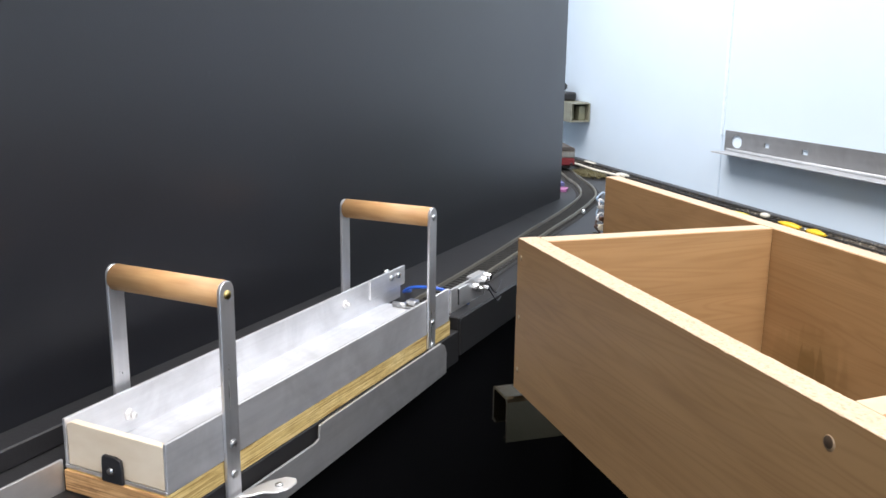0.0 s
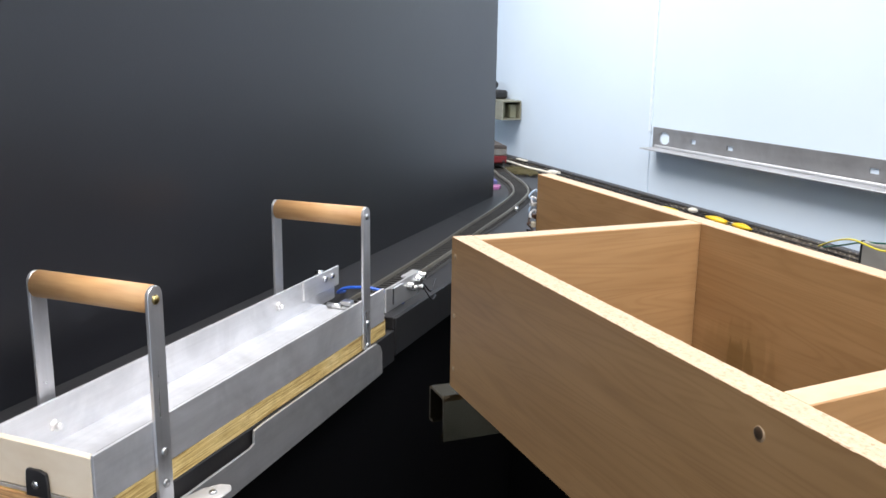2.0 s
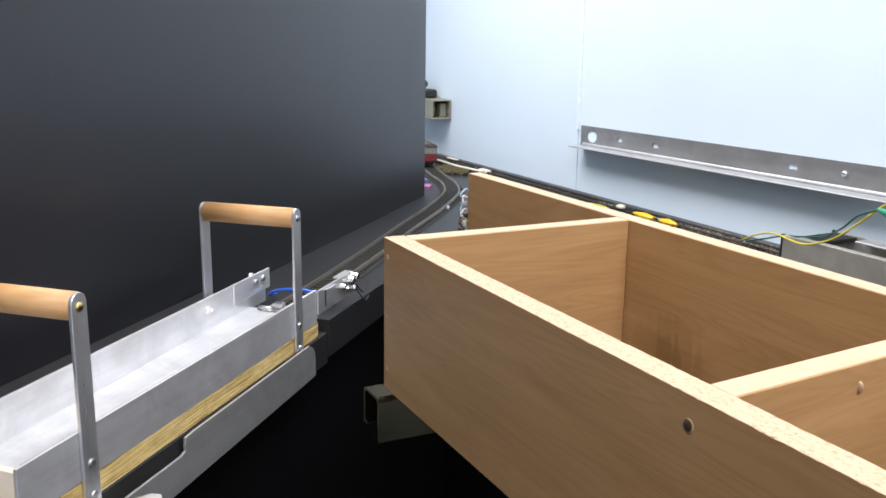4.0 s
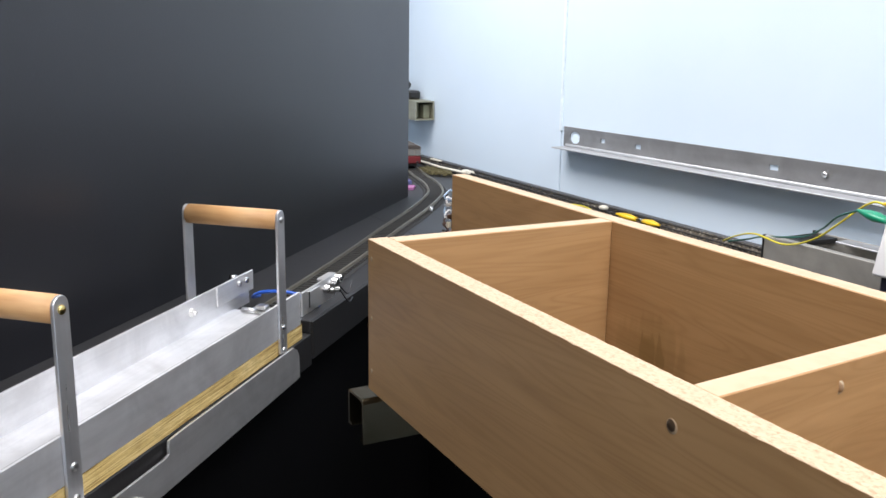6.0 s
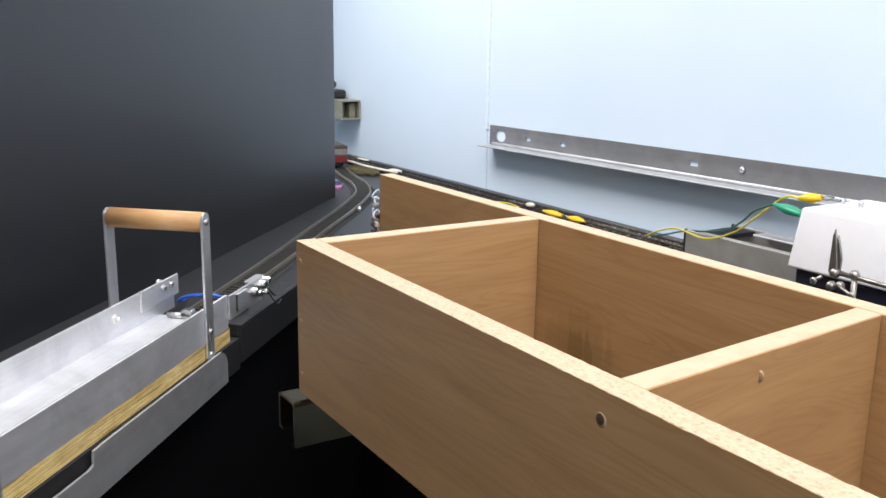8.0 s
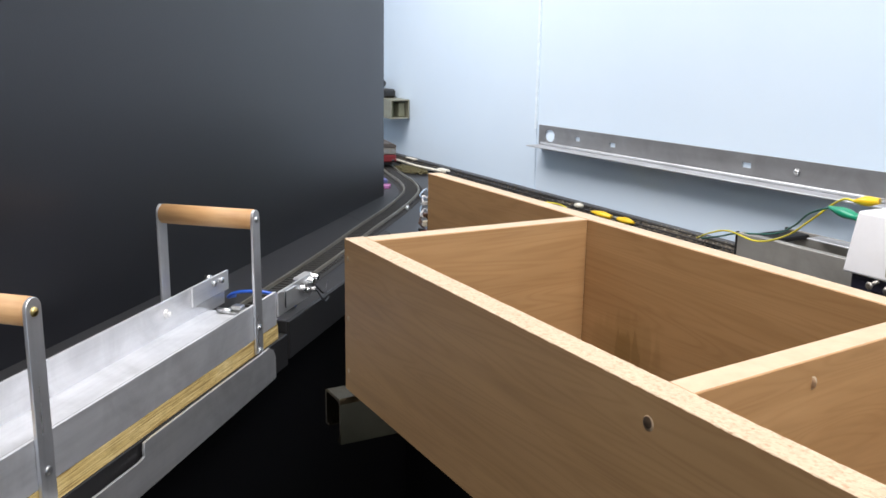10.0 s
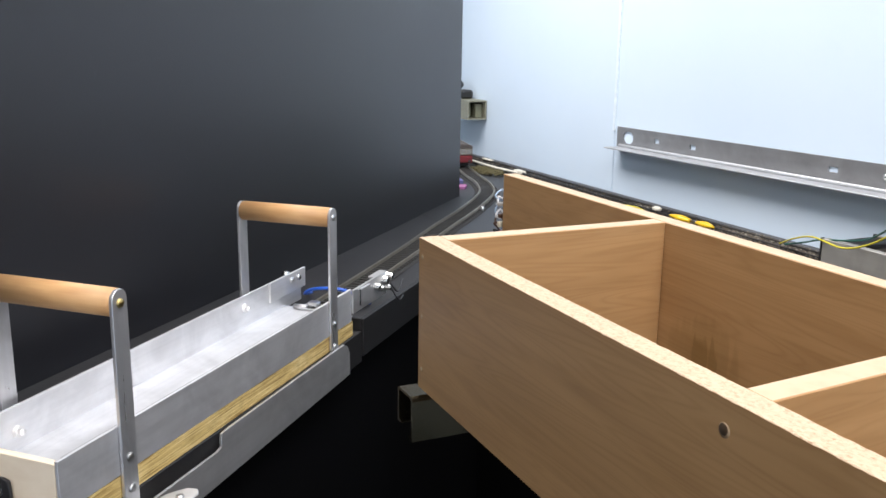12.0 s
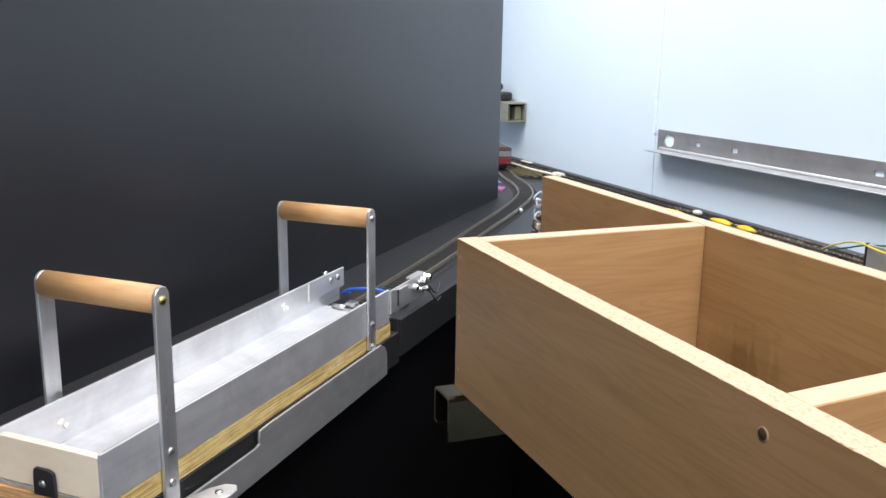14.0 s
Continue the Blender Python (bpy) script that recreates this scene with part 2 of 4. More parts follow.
def wall_paint():
    mt, n, l, b = material("pale_blue_paint", (0.74, 0.80, 0.84), 0.55)
    f1 = noise_tex(n, l, coords(n, l, (2.2, 2.2, 2.2)), 1.0, 4, 0.55)
    f2 = noise_tex(n, l, coords(n, l, (190, 190, 190)), 1.0, 2, 0.5)
    l.new(ramp(n, l, f1, [(0.3, (0.625, 0.735, 0.85)), (0.7, (0.665, 0.77, 0.875))]), b.inputs["Base Color"])
    bump(n, l, b, f2, 0.10, 0.0008)
    return mt


WALL = wall_paint()
CEILING = material("white_ceiling_paint", (0.82, 0.82, 0.80), 0.8)[0]


def floor_mat():
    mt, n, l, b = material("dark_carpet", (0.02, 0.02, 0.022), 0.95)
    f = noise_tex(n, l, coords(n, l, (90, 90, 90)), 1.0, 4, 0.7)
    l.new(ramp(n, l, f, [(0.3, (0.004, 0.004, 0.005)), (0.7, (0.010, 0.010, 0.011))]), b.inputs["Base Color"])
    bump(n, l, b, f, 0.5, 0.004)
    return mt


FLOOR = floor_mat()


def dowel_mat():
    mt, n, l, b = material("beech_dowel", (0.5, 0.29, 0.13), 0.52)
    f1 = noise_tex(n, l, coords(n, l, (22, 260, 260)), 1.0, 4, 0.6)
    f2 = noise_tex(n, l, coords(n, l, (18, 60, 60)), 1.0, 2)
    c = mix(n, l, ramp(n, l, f2, [(0.3, (0.47, 0.25, 0.10)), (0.7, (0.60, 0.36, 0.165))]), ramp(n, l, f1, [(0.3, (0.82, 0.76, 0.70)), (0.55, (1, 1, 1))]), 0.7, "MULTIPLY")
    l.new(c, b.inputs["Base Color"])
    bump(n, l, b, f1, 0.06, 0.0003)
    return mt


DOWEL = dowel_mat()


def ply_mat(name, dark, mid, light):
    """Sawn edge of plywood: plies lie one on another along z."""
    mt, n, l, b = material(name, mid, 0.62)
    f1 = noise_tex(n, l, coords(n, l, (14, 14, 520)), 1.0, 3, 0.6, 0.6)
    f2 = noise_tex(n, l, coords(n, l, (60, 60, 120)), 1.0, 4, 0.6)
    c = mix(n, l, ramp(n, l, f1, [(0.32, dark), (0.50, mid), (0.68, light)]), ramp(n, l, f2, [(0.3, (0.7, 0.66, 0.6)), (0.55, (1, 1, 1))]), 0.7, "MULTIPLY")
    l.new(c, b.inputs["Base Color"])
    bump(n, l, b, f1, 0.3, 0.0006)
    return mt


PLY = ply_mat("varnished_plywood", (0.28, 0.17, 0.045), (0.62, 0.45, 0.17), (0.80, 0.65, 0.33))
PLY_END = ply_mat("plywood_end_grain", (0.24, 0.11, 0.04), (0.62, 0.34, 0.14), (0.78, 0.50, 0.25))
CREAM = material("pale_softwood", (0.76, 0.62, 0.44), 0.6)
_n, _l, _b = CREAM[1:]
_f = noise_tex(_n, _l, coords(_n, _l, (30, 200, 60)), 1.0, 3)
_l.new(ramp(_n, _l, _f, [(0.3, (0.77, 0.635, 0.47)), (0.7, (0.85, 0.73, 0.57))]), _b.inputs["Base Color"])
CREAM = CREAM[0]
RAIL_TOP = brushed("nickel_silver_rail", (0.36, 0.33, 0.27), 0.40, 1, 0.9)
SLEEPER = black_paint("brown_black_sleeper", (0.022, 0.020, 0.018), 0.7, 0.3)
BALLAST = black_paint("dark_cork_bed", (0.019, 0.018, 0.017), 0.8, 0.6)


def plain(name, base, rough=0.5, metal=0.0, low=0.88, high=1.08):
    mt, n, l, b = material(name, base, rough, metal)
    f = noise_tex(n, l, coords(n, l, (70, 70, 70)), 1.0, 4, 0.6)
    l.new(ramp(n, l, f, [(0.3, tuple(c * low for c in base)), (0.7, tuple(min(1, c * high) for c in base))]), b.inputs["Base Color"])
    l.new(grey_range(n, l, f, max(0.05, rough - 0.06), min(1, rough + 0.06)), b.inputs["Roughness"])
    return mt


WHITE_PLASTIC = plain("white_plastic", (0.80, 0.79, 0.80), 0.35, 0.0, 0.985, 1.015)
NAVY_PLASTIC = plain("dark_navy_plastic", (0.012, 0.012, 0.025), 0.4)
BLUE_WIRE = plain("blue_pvc", (0.02, 0.10, 0.50), 0.35)
GREEN_PVC = plain("green_pvc", (0.01, 0.26, 0.14), 0.35)
DARK_GREEN = plain("dark_green_pvc", (0.012, 0.11, 0.085), 0.35)
YELLOW_PVC = plain("yellow_pvc", (0.72, 0.62, 0.03), 0.35)
YELLOW_BOOT = plain("yellow_boot_pvc", (0.80, 0.50, 0.015), 0.35)
CREAM_CABLE = plain("cream_cable", (0.70, 0.66, 0.56), 0.45)
RED_PAINT = plain("crimson_paint", (0.155, 0.014, 0.018), 0.4)
CREAM_PAINT = plain("cream_paint", (0.62, 0.55, 0.42), 0.45)
GREY_BAND = plain("grey_beige_paint", (0.20, 0.18, 0.155), 0.5)
GREY_ROOF = plain("grey_roof_paint", (0.07, 0.058, 0.052), 0.6)
PALE_GLASS = plain("pale_window_glass", (0.20, 0.20, 0.19), 0.15)
DARK_GLASS = plain("dark_window_glass", (0.02, 0.025, 0.03), 0.1)
MAGENTA = plain("magenta_card", (0.30, 0.10, 0.24), 0.5)
VIOLET = plain("violet_card", (0.11, 0.11, 0.27), 0.5)
LIGHT_BLUE = plain("light_blue_plastic", (0.36, 0.47, 0.62), 0.4)
OLIVE = plain("olive_scatter", (0.085, 0.072, 0.03), 0.9)
JOINT_WHITE = plain("pale_joint_strip", (0.73, 0.82, 0.89), 0.5)
BROWN_CLUTTER = plain("brown_component", (0.10, 0.05, 0.03), 0.5)
TERMINAL = plain("grey_terminal_plastic", (0.45, 0.43, 0.40), 0.5)
WIRE_RED = plain("red_pvc", (0.45, 0.03, 0.03), 0.4)
BLACK_PLASTIC = plain("black_plastic", (0.015, 0.015, 0.016), 0.4)
TIMBER = plain("weathered_timber", (0.22, 0.225, 0.155), 0.7)

BALLAST_GRIT = plain("brown_ballast_grit", (0.10, 0.082, 0.06), 0.9)
PALE_GRIT = plain("pale_grit", (0.27, 0.24, 0.19), 0.85)

# ---- frames of reference ----
BOXM = pose(0.2230, 0.1869, Z0 + 0.1596, 0, 0, -46.7)      # storage box: x along its long boards, y away, z = 0 at its rim
TRK = -0.049                                                # track level under the cassette's rim
BASE = Z0 + TRK                                             # height of the baseboards
WALLV = 1.02                                                # rail wall in the box's frame
FLOORB = -(Z0 + 0.1596)                                     # floor in the box's frame
CEILB = CEIL + FLOORB

# ---- the room ----
bm = bmesh.new()
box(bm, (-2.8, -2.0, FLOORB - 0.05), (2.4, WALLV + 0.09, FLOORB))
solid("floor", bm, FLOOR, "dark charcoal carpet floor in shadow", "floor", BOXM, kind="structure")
bm = bmesh.new()
box(bm, (-2.8, -2.0, CEILB), (2.4, WALLV + 0.09, CEILB + 0.08))
solid("ceiling", bm, CEILING, "plain white painted ceiling", "ceiling", BOXM, kind="structure")


def wall_panel(name, u0, u1, v0, v1):
    bm = bmesh.new()
    box(bm, (u0, v0, FLOORB), (u1, v1, CEILB), 0.0015)
    return solid(name, bm, WALL, "pale blue painted flush wall panel", "wall", BOXM, kind="structure")


JOINT = -1.200
wall_panel("wall_north", JOINT + 0.001, 2.3, WALLV, WALLV + 0.09)
wall_panel("wall_north_2", -2.7, JOINT - 0.001, WALLV - 0.001, WALLV + 0.09)
wall_panel("wall_east", 2.3, 2.4, -1.9, WALLV + 0.09)
wall_panel("wall_west", -2.8, -2.7, -1.9, WALLV + 0.09)
wall_panel("wall_south", -2.8, 2.4, -2.0, -1.9)
bm = bmesh.new()
box(bm, (JOINT - 0.0050, WALLV - 0.0045, -0.052), (JOINT + 0.0042, WALLV + 0.0010, CEILB), 0.0006)
solid("trim", bm, JOINT_WHITE, "thin white joint strip between the wall panels", "trim", BOXM, kind="structure")

for lx, ly, lr, lp in LAMPS:
    lamp = thing("ceiling_light", "wide white light panel on the ceiling", "ceiling light", pose(lx, ly, CEIL, 0, 0, lr), "ceiling lights")
    bm = bmesh.new()
    box(bm, (-0.62, -0.37, -0.06), (0.62, 0.37, 0.0), 0.006)
    part("body", bm, WHITE_PLASTIC, lamp)

# ---- black backscene board and shelf ----
BS_X, BS_END = -0.195, 1.56
bm = bmesh.new()
box(bm, (BS_X - 0.012, -1.6, BASE - 0.02), (BS_X, BS_END, 1.56), 0.001)
solid("backscene_board", bm, BLACK_WALL, "tall black painted backscene board behind the shelf", "backscene")
shelf = thing("layout_shelf", "black painted shelf that carries the track", "shelf")
bm = bmesh.new()
box(bm, (BS_X, -1.6, BASE - 0.018), (-0.1285, 0.566, BASE), 0.002)
part("rear_board", bm, BLACK_SHELF, shelf)
bm = bmesh.new()
box(bm, (BS_X + 0.0002, -1.6, BASE + 0.0002), (-0.1620, 0.5655, BASE + 0.0205), 0.0015)
part("rear_strip", bm, BLACK_SHELF, shelf, "raised black strip along the backscene's foot")
bm = bmesh.new()
prism(bm, [(BS_X, 0.5662), (-0.0055, 0.5662), (-0.0055, 1.0), (-0.05, 1.15), (-0.045, 1.42), (-0.075, 1.47), (-0.088, 1.62), (-0.13, 1.76), (BS_X - 0.12, 1.76), (BS_X - 0.012, BS_END + 0.002), (BS_X, BS_END + 0.002)], BASE - 0.018, BASE - 0.0004, "z", 0.001)
part("top_board", bm, BLACK_SHELF, shelf)
bm = bmesh.new()
box(bm, (-0.0052, 0.5662, BASE - 0.054), (-0.0012, 1.05, BASE - 0.001), 0.0008)
part("fascia", bm, BLACK_BED, shelf, "black painted front fascia strip")
bm = bmesh.new()
box(bm, (BS_X, -1.6, BASE - 0.062), (-0.130, 1.0, BASE - 0.0182))
part("bearer", bm, BLACK_SHELF, shelf)
# added block that stands in for the shade under the shelf
bm = bmesh.new()
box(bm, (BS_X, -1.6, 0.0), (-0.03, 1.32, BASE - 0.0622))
solid("shelf_shade_block", bm, BLACK_MATT, "near-black block added for the shade under the shelf", "cloth skirt")

# ---- baseboard along the rail wall ----
bm = bmesh.new()
box(bm, (-2.6, 0.46, -0.226), (0.9, WALLV - 0.004, -0.2086), 0.002)
box(bm, (-2.6, 0.50, -0.32), (0.9, WALLV - 0.004, -0.226))
solid("baseboard_shelf", bm, BLACK_SHELF, "dark painted baseboard along the pale wall", "baseboard", BOXM)
# added sheet, its black standing in for shade below the baseboard
bm = bmesh.new()
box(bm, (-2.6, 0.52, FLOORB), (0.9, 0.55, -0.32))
solid("baseboard_shade_sheet", bm, BLACK_MATT, "near-black sheet added for the shade under the baseboard", "cloth skirt", BOXM)
bm = bmesh.new()
box(bm, (-2.6, WALLV - 0.022, -0.2086), (0.9, WALLV - 0.0045, -0.2036), 0.001)
solid("baseboard_upstand", bm, DARK_UPSTAND, "dark timber upstand strip where baseboard meets wall", "batten", BOXM)

# ---- slotted steel angle on the wall ----
rail = thing("wall_rail", "grey slotted steel angle screwed to the pale wall", "wall rail", BOXM @ pose(0, 0, 0.0103, 0, -0.5, 0))
R0, R1, RT, RB = -1.185, 0.75, -0.040, -0.088


def holed_plate(bm, u0, u1, lo, hi, v0, v1, holes):
    """A plate with rectangular or round openings; holes: (u, w, half width, half height)."""
    holes = sorted(holes)
    at = u0
    for u, w, hw, hh in holes:
        box(bm, (at, v0, lo), (u - hw, v1, hi))
        box(bm, (u - hw, v0, lo), (u + hw, v1, w - hh))
        box(bm, (u - hw, v0, w + hh), (u + hw, v1, hi))
        if hh > 0.008:
            for su in (-1, 1):
                for sw in (-1, 1):
                    k = 0.42
                    prism(bm, [(u + su * hw, w + sw * hh), (u + su * hw * k, w + sw * hh), (u + su * hw * 0.75, w + sw * hh * 0.75), (u + su * hw, w + sw * hh * k)], v0, v1, "y")
        at = u + hw
    box(bm, (at, v0, lo), (u1, v1, hi))


bm = bmesh.new()
holed_plate(bm, R0, R1, RB, RT, WALLV - 0.0035, WALLV - 0.0005,
            [(-1.139, -0.064, 0.020, 0.0145), (-1.027, -0.062, 0.009, 0.005), (-0.899, -0.063, 0.010, 0.005), (-0.510, -0.062, 0.011, 0.005), (0.20, -0.05, 0.011, 0.006)])
part("upright_flange", bm, RAIL_GREY, rail)
bm = bmesh.new()
box(bm, (R0 + 0.008, WALLV - 0.046, RB - 0.003), (R1, WALLV - 0.0005, RB), 0.0006)
# pale fold strip: the highlight along the bend, put in as lighter metal
box(bm, (R0 + 0.012, WALLV - 0.0085, RB), (R1, WALLV - 0.0036, RB + 0.007), 0.002)
part("ledge_flange", bm, LEDGE_GREY, rail, "worn ledge of the angle, its lit top painted lighter")
bm = bmesh.new()
rod(bm, (-0.394, WALLV - 0.0035, -0.060), (-0.394, WALLV - 0.009, -0.060), 0.007, 0.004, 14)
part("screw", bm, STEEL, rail, "bright domed screw head")

# ---- end of a galvanised channel on the wall, far off ----
brk = thing("wall_bracket", "galvanised channel offcut fixed to the pale wall", "bracket", BOXM)
bm = bmesh.new()
for lo, hi in (((-2.10, 0.95, -0.028), (-1.905, WALLV - 0.004, -0.024)), ((-2.10, 0.95, -0.084), (-1.905, WALLV - 0.004, -0.080)), ((-2.10, WALLV - 0.008, -0.080), (-1.905, WALLV - 0.004, -0.028)), ((-2.10, 0.95, -0.080), (-1.905, 0.954, -0.028))):
    box(bm, lo, hi)
part("channel", bm, GALV_OLD, brk)
bm = bmesh.new()
box(bm, (-2.09, 0.956, -0.0795), (-1.95, 0.983, -0.0285), 0.002)
box(bm, (-2.09, 0.988, -0.0795), (-1.925, 1.010, -0.036), 0.002)
part("timber_block", bm, TIMBER, brk, "weathered timber block inside the channel")
bm = bmesh.new()
box(bm, (-2.10, 0.965, -0.0236), (-1.985, WALLV - 0.012, 0.004), 0.006)
box(bm, (-2.10, 0.975, 0.004), (-2.035, WALLV - 0.02, 0.034), 0.010)
solid("power_adapter", bm, BLACK_PLASTIC, "small black plug-in adapter standing on the bracket", "adapter", BOXM)

# ---- storage box of beech-print boards ----
TH, HB, L2 = 0.018, 0.133, 0.2217
crate = thing("storage_box", "open box of beech-print chipboard boards with raw edges", "box", BOXM)


def board(name, lo, hi, foil, edge, parent, label=""):
    bm = bmesh.new()
    box(bm, lo, hi, 0.0007)
    for f in bm.faces:
        f.material_index = 1 if abs(f.normal.z) > 0.9 else 0
    bm.normal_update()
    for f in bm.faces:
        f.material_index = 1 if abs(f.normal.z) > 0.9 else 0
    return part(name, bm, [foil, edge], parent, label)


LONG = 0.80


def ragged_board(name, length, parent, label):
    """A board along x whose sawn rim has small chips broken out of the foil's edges."""
    rnd = random.Random(21)
    bm = bmesh.new()
    rings, n = [], 230
    for k in range(n + 1):
        u = length * k / n
        bite = lambda: 0.0004 + (rnd.random() ** 4) * 0.0007
        a, c = bite(), bite()
        top = -rnd.random() * 0.0001
        rings.append([bm.verts.new(p) for p in ((u, 0, -HB), (u, TH, -HB), (u, TH, -c * 0.7), (u, TH - c, top), (u, a, top), (u, 0, -a * 0.7))])
    for p, q in zip(rings, rings[1:]):
        for k in range(6):
            f = bm.faces.new((p[k], p[(k + 1) % 6], q[(k + 1) % 6], q[k]))
            f.material_index = 1 if k in (2, 3, 4) else 0
    bm.faces.new(rings[0][::-1])
    bm.faces.new(rings[-1])
    return part(name, bm, [FOIL_X, CHIP], parent, label)


front = ragged_board("front_board", LONG, crate, "beech-print board with raw chipboard rim and screw holes")
board("end_board", (0, TH + 0.0003, -HB), (TH, TH + L2, -0.0004), FOIL_Y, EDGING, crate)
board("back_board", (-0.306, TH + L2 + 0.0003, -HB), (LONG, 2 * TH + L2, -0.0002), FOIL_STAINED, EDGING, crate, "long beech-print board running past the box's end")
DIV = 0.3700
bm = bmesh.new()
prism(bm, [(DIV, TH + 0.0003), (DIV + TH, TH + 0.0003), (DIV + TH - 0.019, TH + L2), (DIV - 0.019, TH + L2)], -HB, -0.0005, "z", 0.0007)
bm.normal_update()
for f in bm.faces:
    f.material_index = 1 if abs(f.normal.z) > 0.9 else 0
divider = part("divider", bm, [FOIL_Y, EDGING], crate)
board("end_board", (LONG - TH, TH + 0.0003, -HB), (LONG, TH + L2, -0.0004), FOIL_Y, EDGING, crate)


def countersunk(u, v, w, r, axis, parent, mt, inner=None):
    """A screw sunk in a board: a thin worn rim round the recess, off-centre, and the screw's head in it."""
    d = Vector(axis)
    c = Vector((u, v, w))
    bm = bmesh.new()
    rod(bm, c - d * 0.0006, c + d * 0.00012, r, r * 0.97, 18)
    s = part("screw_recess", bm, mt, parent)
    bm = bmesh.new()
    side = d.cross(Vector((0, 0, 1)))
    k = c + side * (r * 0.10) + Vector((0, 0, r * 0.08))
    rod(bm, k + d * 0.00012, k + d * 0.0002, r * 0.76, r * 0.74, 16)
    part("screw_head", bm, inner or EDGING, s)


RING = plain("worn_hole_rim", (0.40, 0.27, 0.16), 0.6)
FILLER = plain("pale_filler", (0.42, 0.28, 0.15), 0.6)
HOLE = plain("dark_screw_hole", (0.075, 0.045, 0.025), 0.5)
countersunk(0.378, 0, -0.016, 0.0041, (0, -1, 0), front, RING, HOLE)
for w in (-0.016, -0.068, -0.115):
    countersunk(0.0075, 0, w, 0.0026, (0, -1, 0), front, FILLER)
countersunk(DIV + TH - 0.0082, 0.113, -0.0145, 0.0040, (1, 0, 0), divider, EDGING, RING)

# galvanised channels that carry the box
for cu in (-0.004, 0.70):
    ch = thing("steel_channel", "galvanised steel channel under the chipboard box", "channel", BOXM @ pose(cu, 0, -HB), "channels under the box")
    bm = bmesh.new()
    v0, v1 = -0.0095, 0.95
    top = -0.0065
    prism(bm, [(-0.0205, -0.040), (-0.0205, top - 0.004), (-0.0193, top - 0.0012), (-0.0165, top), (0.0100, top), (0.0128, top - 0.0012), (0.0140, top - 0.004), (0.0140, -0.0475), (0.0060, -0.0475), (0.0060, -0.0450), (0.0116, -0.0450), (0.0116, top - 0.0050), (0.0092, top - 0.0025), (-0.0158, top - 0.0025), (-0.0180, top - 0.0050), (-0.0180, -0.0375), (-0.0125, -0.0375), (-0.0125, -0.040)], v0, v1, "y")
    part("channel", bm, GALV, ch)
    bm = bmesh.new()
    box(bm, (-0.015, 0.02, -0.0064), (0.008, 0.23, -0.0002), 0.001)
    part("packing_strip", bm, BLACK_PLASTIC, ch, "black packing strip between channel and box")
    bm = bmesh.new()
    box(bm, (-0.03, 0.55, -0.0755), (0.03, 0.95, -0.0477), 0.002)
    solid("support_batten", bm, BLACK_SHELF, "black timber batten under the steel channel", "batten", BOXM @ pose(cu, 0, -HB), "support battens")

# ---- cassette: aluminium trough on a plywood base with two carrying handles ----
CW, CL, WH = 0.115, 0.606, 0.0448
cas = thing("train_cassette", "aluminium train cassette on plywood with two carrying handles", "cassette", pose(-0.003, 0, Z0, 0, 0, 0.15))
bm = bmesh.new()
box(bm, (-CW, 0, -WH), (-CW + 0.003, CL, 0), 0.0004)
box(bm, (-CW + 0.003, 0.004, -WH), (-CW + 0.035, CL - 0.045, -WH + 0.003), 0.0004)
left_wall = part("side_wall", bm, ALU, cas)
bm = bmesh.new()
box(bm, (-0.003, 0, -WH), (0, 0.535, 0), 0.0004)
box(bm, (-0.050, 0.004, -WH), (-0.003, 0.530, -WH + 0.003), 0.0004)
right_wall = part("side_wall", bm, ALU, cas)
bm = bmesh.new()
box(bm, (-0.0041, 0.008, -0.0052), (-0.0031, 0.530, -0.0007))
part("insulating_strip", bm, BLACK_PLASTIC, right_wall, "thin black insulating strip inside the rim")
bm = bmesh.new()
box(bm, (-CW + 0.0352, 0.004, -WH), (-0.0502, 0.530, -WH + 0.0025))
box(bm, (-CW + 0.0031, 0.0078, -WH + 0.0031), (-0.0043, 0.548, -WH + 0.0041), 0.0003)
part("floor_strip", bm, ALU, cas)
bm = bmesh.new()
box(bm, (-CW + 0.001, -0.001, -WH - 0.021), (-0.0005, 0.54, -WH - 0.0002), 0.0006)
ply = part("plywood_base", bm, [PLY], cas, "yellow varnished plywood base with layered edge")
bm = bmesh.new()
box(bm, (-CW + 0.0015, -0.0035, -WH - 0.0205), (-0.001, -0.0012, -WH - 0.001), 0.0004)
part("end_strip", bm, PLY_END, ply, "reddish end-grain strip")
bm = bmesh.new()
prism(bm, [(-CW + 0.0035, -WH + 0.003), (-0.0035, -WH + 0.003), (-0.0035, -0.0035), (-0.010, -0.0028), (-CW + 0.010, -0.0016), (-CW + 0.0045, -0.004)], 0.0006, 0.0075, "y", 0.0006)
lip_bm = bmesh.new()
box(lip_bm, (-CW + 0.0005, -0.0011, -WH - 0.0002), (-0.0005, 0.0002, -WH + 0.0030), 0.0003)
part("end_lip", lip_bm, ALU_PLATE, cas, "dull aluminium lip under the end block")
end_block = part("end_block", bm, CREAM, cas, "pale softwood end block")
bm = bmesh.new()
prism(bm, [(-0.0685, -WH - 0.0005), (-0.0455, -WH - 0.0005), (-0.0460, -0.030), (-0.047, -0.0235), (-0.053, -0.0215), (-0.066, -0.0215), (-0.0675, -0.0235), (-0.0682, -0.030)], -0.0042, -0.0008, "y", 0.0005)
clip = part("end_clip", bm, DARK_STEEL, end_block, "dark steel retaining clip with a screw")
bm = bmesh.new()
rod(bm, (-0.0575, -0.0042, -0.034), (-0.0575, -0.0060, -0.034), 0.0036, 0.003, 12)
part("screw", bm, STEEL, clip)


